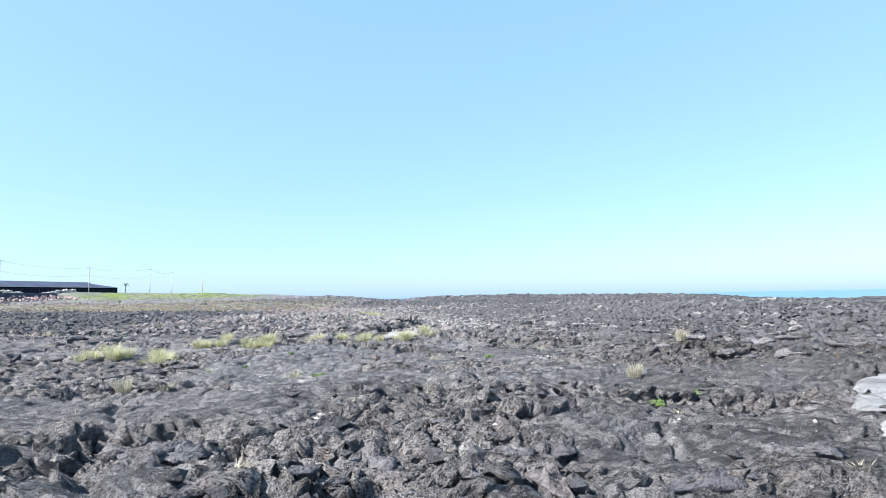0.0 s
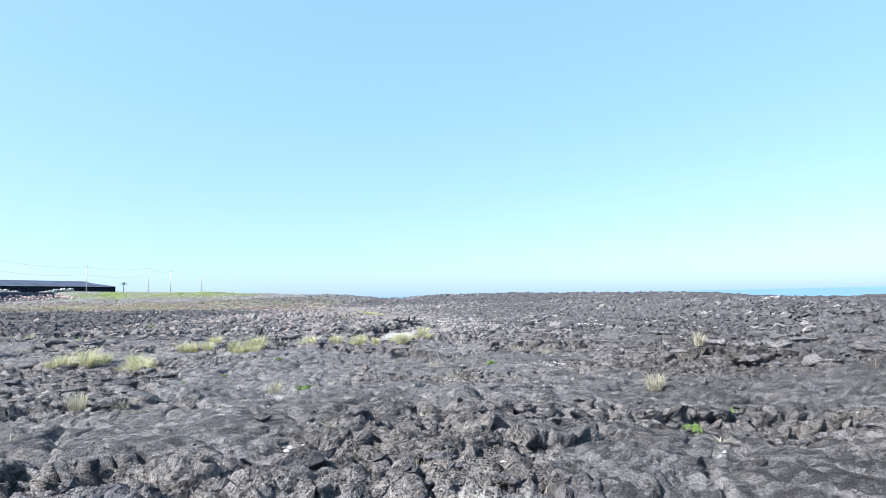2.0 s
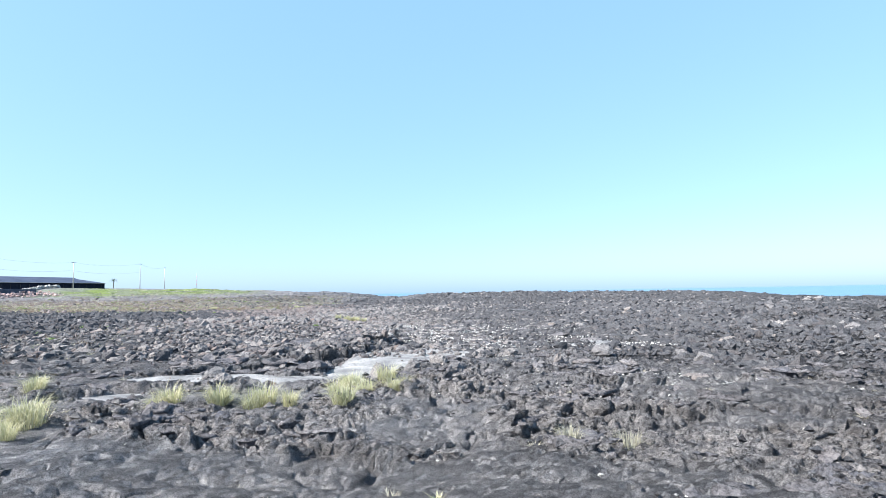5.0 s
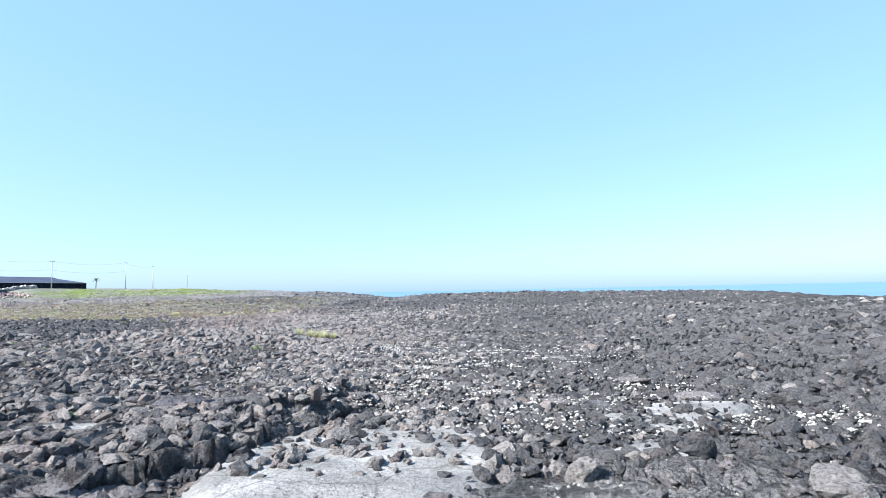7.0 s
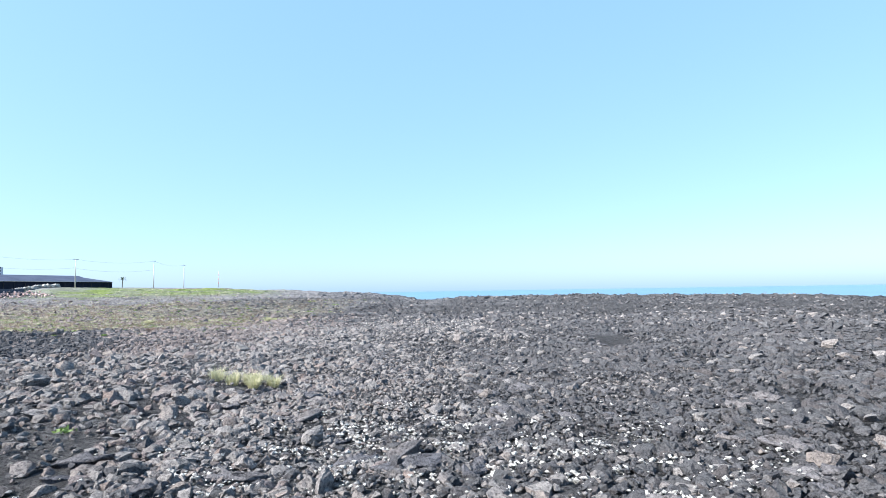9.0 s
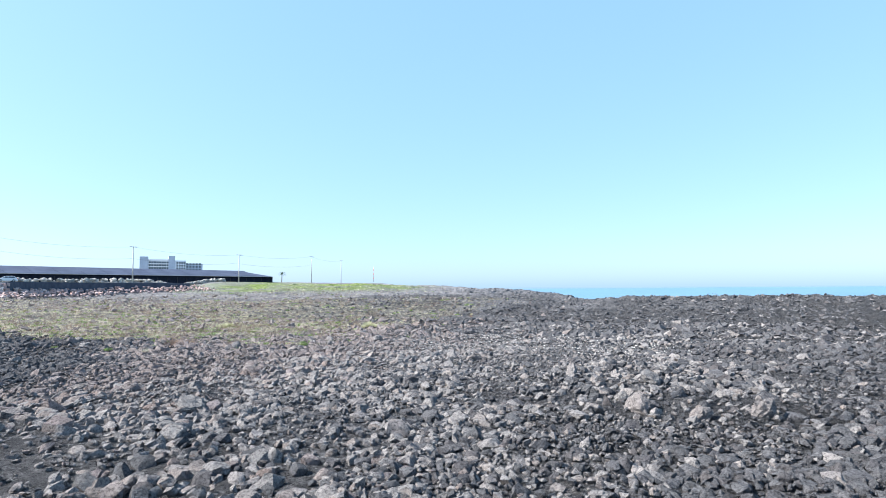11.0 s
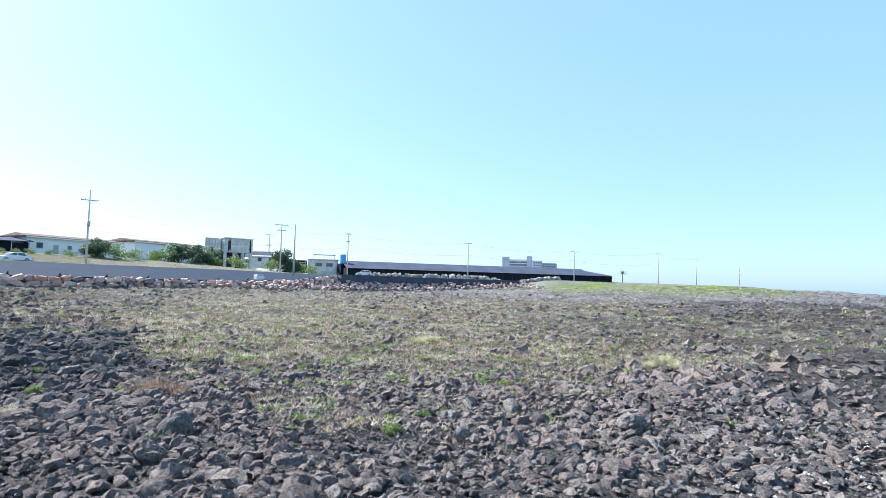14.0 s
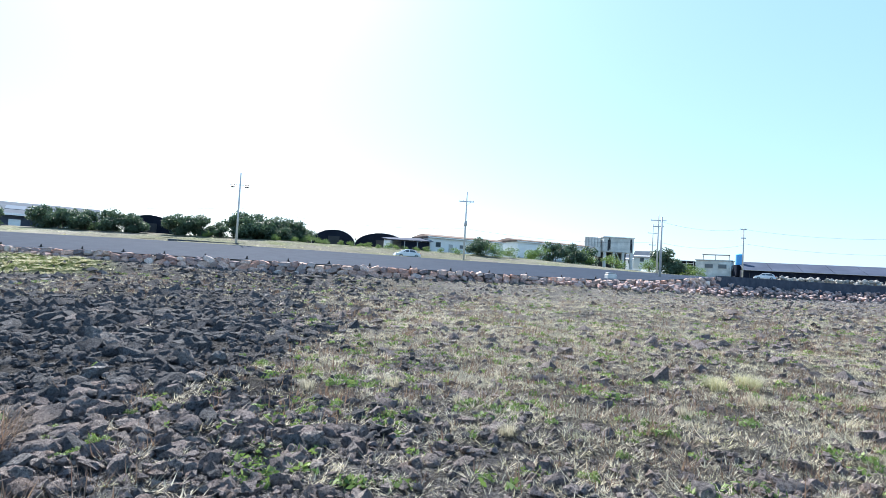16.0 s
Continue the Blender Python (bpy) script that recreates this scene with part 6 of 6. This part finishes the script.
def plants():
    rng = np.random.default_rng(12)
    tall = [plant_mesh("grass_tuft", blades(rng, 240, 0.60, 0.56, 0.006, 0.55), YELLOW) for _ in range(4)]
    dry = [plant_mesh("grass_tuft", blades(rng, 170, 0.42, 0.38, 0.0045, 0.55), DRY) for _ in range(4)]
    cush = [plant_mesh("green_plant", cushion(rng, 700, 0.27, 0.028), GREEN) for _ in range(4)]
    twig = [plant_mesh("bare_shrub", blades(rng, 120, 0.55, 0.7, 0.006, 0.3), TWIG) for _ in range(2)]

    def put(name, me, x, y, s, label, cat, grp):
        ob = new(name, me)
        ob.matrix_basis = pose(x, y, max(ground_z(x, y), float(broad(x, y)) - 0.15), 0, 0, rng.random() * 360) @ Matrix.Diagonal((s, s, s * (0.85 + 0.3 * rng.random()), 1))
        tagged(ob, label, cat, grp)

    yellow = [(-2.3, 27.1), (-2.0, 26.6), (-0.8, 25.7), (-0.5, 26.1), (-3.9, 24.5), (-3.4, 24.5), (-2.2, 24.4), (-5.2, 24.6), (-6.6, 21.9), (-6.9, 22.3), (-6.2, 22.4), (-7.7, 18.4), (-8.2, 18.7), (-7.4, 17.5), (-7.0, 17.2), (-9.2, 18.9), (-9.9, 19.4), (-9.7, 27.0), (-8.8, 23.9), (-9.2, 24.2), (-10.4, 18.6), (-8.6, 60.8), (-8.0, 60.4), (-9.3, 60.6), (-7.6, 61.0), (-8.9, 61.3), (-24.3, 101.1), (-25.0, 101.8), (-25.8, 102.8), (-24.9, 100.6), (-36.0, 96.9), (-36.6, 97.6)]
    for x, y in yellow:
        for k in range(2):
            put("grass_tuft", tall[int(rng.integers(4))], x + rng.normal(0, 0.28), y + rng.normal(0, 0.2), 0.6 + 0.38 * rng.random(), "yellow-green grass tuft growing between lava slabs", "grass tuft", "yellow-green grass tufts")
    brown = [(3.9, 13.1), (6.3, 17.2), (2.4, 22.0), (3.3, 22.1), (0.6, 15.1), (0.0, 17.3), (-4.9, 11.5), (-4.4, 11.8), (6.9, 19.6), (-13.4, 34.9), (-31.7, 89.7), (-29.6, 90.7), (-27.7, 95.2), (-33.8, 96.8), (-32.0, 94.6), (-31.9, 86.3), (-33.2, 88.0), (-25.7, 80.3), (-2.6, 13.3), (-20.9, 31.6)]
    for x, y in brown:
        put("grass_tuft", dry[int(rng.integers(4))], x, y, 0.7 + 0.4 * rng.random(), "dry straw-coloured grass tuft on the lava", "grass tuft", "dry grass tufts")
    fresh = [(-2.1, 13.4), (-4.1, 18.2), (-0.3, 14.0), (1.4, 18.0), (-9.2, 24.6), (0.6, 36.0), (-8.3, 38.1), (3.2, 9.6), (-28.6, 84.3), (-32.8, 80.7), (-30.6, 84.8), (-35.8, 83.1), (-30.5, 89.2), (-26.1, 90.2), (-27.9, 91.9), (-31.1, 90.6), (-27.5, 83.7), (-26.6, 84.9), (-27.1, 84.7), (-25.5, 88.8), (-28.1, 94.4), (-29.0, 92.6), (-32.8, 85.9), (-30.4, 87.3), (-34.8, 84.1), (-26.2, 84.9), (-26.3, 91.0), (-30.4, 93.8), (-27.5, 93.4)]
    more = [(-29.0, 84.7), (-21.0, 86.9), (-22.2, 88.4), (-22.0, 88.9), (-28.8, 80.7), (-27.0, 84.0), (-24.5, 86.7), (-24.7, 89.0), (-27.7, 82.6), (-26.1, 91.9), (-30.5, 88.4)]
    for x, y in fresh + more:
        put("green_plant", cush[int(rng.integers(4))], x, y, (0.38 if y < 60 else 0.55) * (0.8 + 0.8 * rng.random()), "low bright green cushion plant between dark stones", "plant", "green cushion plants")
    for x, y in ((-26.9, 83.3), (-26.3, 83.7), (-26.7, 82.9)):
        put("bare_shrub", twig[int(rng.integers(2))], x, y, 1.1, "bare reddish-brown twiggy shrub among stones", "shrub", "bare shrubs")


plants()


def dry_grass():
    rng = np.random.default_rng(14)
    tufts = {DRY: [blades(rng, 22, 0.165, 0.28, 0.007, 0.8, seg=1) for _ in range(8)], YELLOW: [blades(rng, 26, 0.13, 0.22, 0.006, 0.8, seg=1) for _ in range(6)], GREEN: [cushion(rng, 30, 0.16, 0.040) for _ in range(5)], TWIG: [blades(rng, 14, 0.30, 0.34, 0.005, 0.3, seg=1) for _ in range(4)]}
    for m, name, label, share in ((DRY, "dry_grass", "dry straw-coloured grass spread thinly over the lava", 1.0), (YELLOW, "yellow_grass", "short yellow-green grass between the stones", 0.24), (GREEN, "green_ground_cover", "scattered low green plants between the stones", 0.10), (TWIG, "bare_twigs", "thin brown dead stems among the stones", 0.35)):
        vs, fs, k = [], [], 0
        for x0, x1, y0, y1, cell, size in ((-52, -20, 84, 110, 0.21, 1.05), (-46, -18, 76, 110, 0.33, 1.0), (-75, -46, 55, 140, 0.46, 1.4), (-46, -18, 110, 150, 0.85, 1.6), (-40, -8, 14, 60, 0.9, 1.2), (-10, 10, 6, 32, 0.8, 0.55), (-112, -75, 66, 140, 0.7, 1.4), (-105, -60, 135, 210, 2.0, 3.0), (40, 64, 146, 162, 1.2, 2.2)):
            x, y = jitter(rng, x0, x1, y0, y1, cell)
            g = grassy(x, y)
            d = share * np.clip(g * 1.1 + (0.12 if y1 <= 32 else 0.03), 0, 1) * sstep(0.25, 0.62, vnoise(x / 1.7, y / 1.7, 33 + len(name)) * 0.6 + 0.4 * vnoise(x / 6, y / 6, 13 + len(name)))
            if cell == 0.21:
                d = ({DRY: 1.0, YELLOW: 0.08, GREEN: 0.05, TWIG: 0.2}[m] * meadow(x, y) + {DRY: 0, YELLOW: 0.10, GREEN: 0.22, TWIG: 0.03}[m] * sstep(-20, -24, x) * sstep(-40, -33, x) * sstep(82, 85, y) * sstep(100, 94, y) * sstep(0.05, 0.3, fbm(x / 1.6, y / 1.6, 3, 87))) * sstep(0.2, 0.6, vnoise(x / 1.1, y / 1.1, 34 + len(name)))
            on = (rng.random(len(x)) < d) & (x > wall_x(y) + 0.8)
            x, y = x[on], y[on]
            if not len(x):
                continue
            z = lava_height(x, y) + 0.02
            s = size * (0.7 + 0.7 * rng.random(len(x)))
            v, f = scatter(tufts[m], np.stack([x, y, z], -1), s, rng, 0.0)
            vs.append(v)
            fs.append(f + k)
            k += len(v)
        me = quick_mesh(name, np.concatenate(vs), np.concatenate(fs), False)
        me.materials.append(m)
        tagged(new(name, me), label, "grass", kind="stuff")


dry_grass()


def mound_grass():
    rng = np.random.default_rng(15)
    x, y = jitter(rng, -150, -80, 185, 290, 2.0)
    x2, y2 = jitter(rng, -160, -98, 0, 150, 2.2)
    x3, y3 = jitter(rng, -80, -66, 32, 56, 0.5)
    x, y = np.concatenate([x, x2, x3]), np.concatenate([y, y2, y3])
    on = rng.random(len(x)) < greenness(x, y) * 0.9
    x, y = x[on], y[on]
    z = lava_height(x, y)
    tufts = [blades(rng, 14, 0.20, 0.5, 0.035, seg=1) for _ in range(6)]
    v, f = scatter(tufts, np.stack([x, y, z], -1), 0.8 + 0.9 * rng.random(len(x)), rng, 0.0)
    me = quick_mesh("mound_grass", v, f, False)
    me.materials.append(YELLOW)
    tagged(new("mound_grass", me), "fresh yellow-green grass on the mound and verges", "grass", kind="stuff")


mound_grass()


# ---- masonry and loose stones along the road ----
def block_shape(seed):
    rng = np.random.default_rng(seed)
    v, f = ICO[2]
    p = np.sign(v) * np.abs(v) ** 0.45
    p = p / np.abs(p).max(0) * 0.5
    p += 0.075 * rng.normal(size=p.shape)
    return p, f


def seawall_stones():
    rng = np.random.default_rng(21)
    shapes = []
    for k in range(8):
        v, f = block_shape(k)
        me = quick_mesh("stone", v, f, False)
        me.materials.append(STONE)
        shapes.append((v, f, me))
    rest = []
    count = 0
    for course in range(5):
        y = 36.0 + rng.random()
        while y < 123:
            L = 0.55 + 0.75 * rng.random()
            hgt = 0.46 + 0.24 * rng.random()
            yc = y + L / 2
            slope = math.atan2(-(float(wall_x(yc + 0.5)) - float(wall_x(yc - 0.5))), 1.0)
            zt = float(edge_z(yc)) - 0.02 - 0.44 * course - 0.22
            x = float(wall_x(yc)) - 0.12 + 0.12 * course + 0.05 * rng.normal()
            if zt > float(broad(x + 1.0, yc)) - 0.15:
                m = pose(x, yc, zt + 0.07 * rng.normal(), rng.normal(0, 14), rng.normal(0, 8), math.degrees(slope) + rng.normal(0, 9)) @ Matrix.Diagonal((0.62, L * 0.97, hgt * 0.98, 1))
                j = int(rng.integers(8))
                if 56 < yc < 106 and count < 300:
                    ob = new("stone", shapes[j][2])
                    ob.parent = seawall
                    ob.matrix_basis = m
                    count += 1
                else:
                    mm = np.array(m)
                    rest.append((shapes[j][0] @ mm[:3, :3].T + mm[:3, 3], shapes[j][1]))
            y += L * (1.0 / max(0.6, math.cos(slope)))
    # tumbled stones at the foot and along the dark wall
    x, y = jitter(rng, -140, -72, 40, 192, 0.9)
    u = x - wall_x(y)
    keep = ((u > 0.1) & (u < np.interp(y, [95, 110, 190], [1.2, 4.5, 5.5])) & (rng.random(len(x)) < np.interp(y, [40, 95, 110], [0.35, 0.4, 0.85])))
    x, y, u = x[keep], y[keep], u[keep]
    s = 0.28 + 0.25 * rng.random(len(x))
    z = lava_height(x, y) + 0.15 + np.interp(y, [95, 112, 126], [0, 0.6, 1.1]) * np.clip(1 - u / 5, 0, 1)
    v, f = scatter(SMALL, np.stack([x, y, z], -1), s, rng)
    k = 0
    vs, fs = [], []
    for p, q in rest:
        vs.append(p)
        fs.append(q + k)
        k += len(p)
    for name, vv, ff, m, label in (("masonry", np.concatenate(vs), np.concatenate(fs), STONE, "further masonry stones of the wall"), ("tumbled_stones", v, f, RUBBLESTONE, "tumbled grey and pinkish stones at the wall's foot")):
        me = quick_mesh(name, vv, ff, False)
        me.materials.append(m)
        ob = new(name, me)
        ob.parent = seawall
        tagged(ob, label, kind="stuff")


seawall_stones()


def stone_row():
    rng = np.random.default_rng(22)
    t = thing("dry_stone_row", "row of big pale boulders edging the road", "stone row", pose(0, 0, 0))
    kinds = []
    for k in range(6):
        v, f = rock_shape(500 + k, 2, 10, 0.8)
        me = quick_mesh("stone", v, f, False)
        me.materials.append(PALESTONE)
        kinds.append(me)
    for k in range(260):
        y = 153 + 63 * (k % 130) / 130 + rng.normal(0, 0.3)
        x = np.interp(y, [150, 180, 216], [-157.5, -150.0, -144.5]) + rng.normal(0, 0.5)
        s = 0.45 + 0.35 * rng.random()
        ob = new("stone", kinds[int(rng.integers(6))])
        ob.parent = t
        ob.matrix_basis = pose(x, y, float(broad(x, y)) + 0.3 * s + (0.5 if k >= 130 else 0), 0, 0, rng.random() * 360) @ Matrix.Diagonal((s, s, s, 1))


stone_row()


def foam():
    g = np.random.default_rng(31)
    x, y = -31 + g.normal(0, 2.2, 60), 262 + g.normal(0, 1.0, 60)
    v, f = scatter(SMALL, np.stack([x, y, np.full(60, -2.8)], -1), 0.5 + 0.7 * g.random(60), g)
    me = quick_mesh("surf", v, f, True)
    me.materials.append(FOAM)
    tagged(new("surf", me), "white surf breaking at the shore rocks", "surf", kind="stuff")


foam()


def driftwood(x, y, L, turn, label, name="driftwood"):
    rng = random.Random(int(x * 7 + y * 3))
    g = Geo()
    p = Vector((-L / 2, 0, 0.03))
    for k in range(4):
        q = p + Vector((L / 4, rng.uniform(-0.05, 0.05) * L, rng.uniform(-0.01, 0.03)))
        g.tube(p, q, 0.035 - 0.005 * k, 0.03 - 0.005 * k, 7)
        p = q
    t = thing(name, label, "driftwood", pose(x, y, ground_z(x, y) + 0.10, 0, 4, turn))
    part("stick", g, DRIFT, t, smooth=True)
    part("branch_stub", Geo().tube((0, 0, 0.03), (0.12 * L, 0.16 * L, 0.09), 0.022, 0.012, 6), DRIFT, t, smooth=True)


DRIFT = simple("bleached_wood", (0.30, 0.28, 0.24), (0.44, 0.42, 0.37), 6, 0.85, 40, 0.3, 0.01, spread=0.1)
driftwood(-48.0, 91.7, 1.3, 100, "bleached forked driftwood lying on dry grass")
driftwood(-12.4, 82.8, 0.42, 62, "short bleached driftwood stick among grey stones")
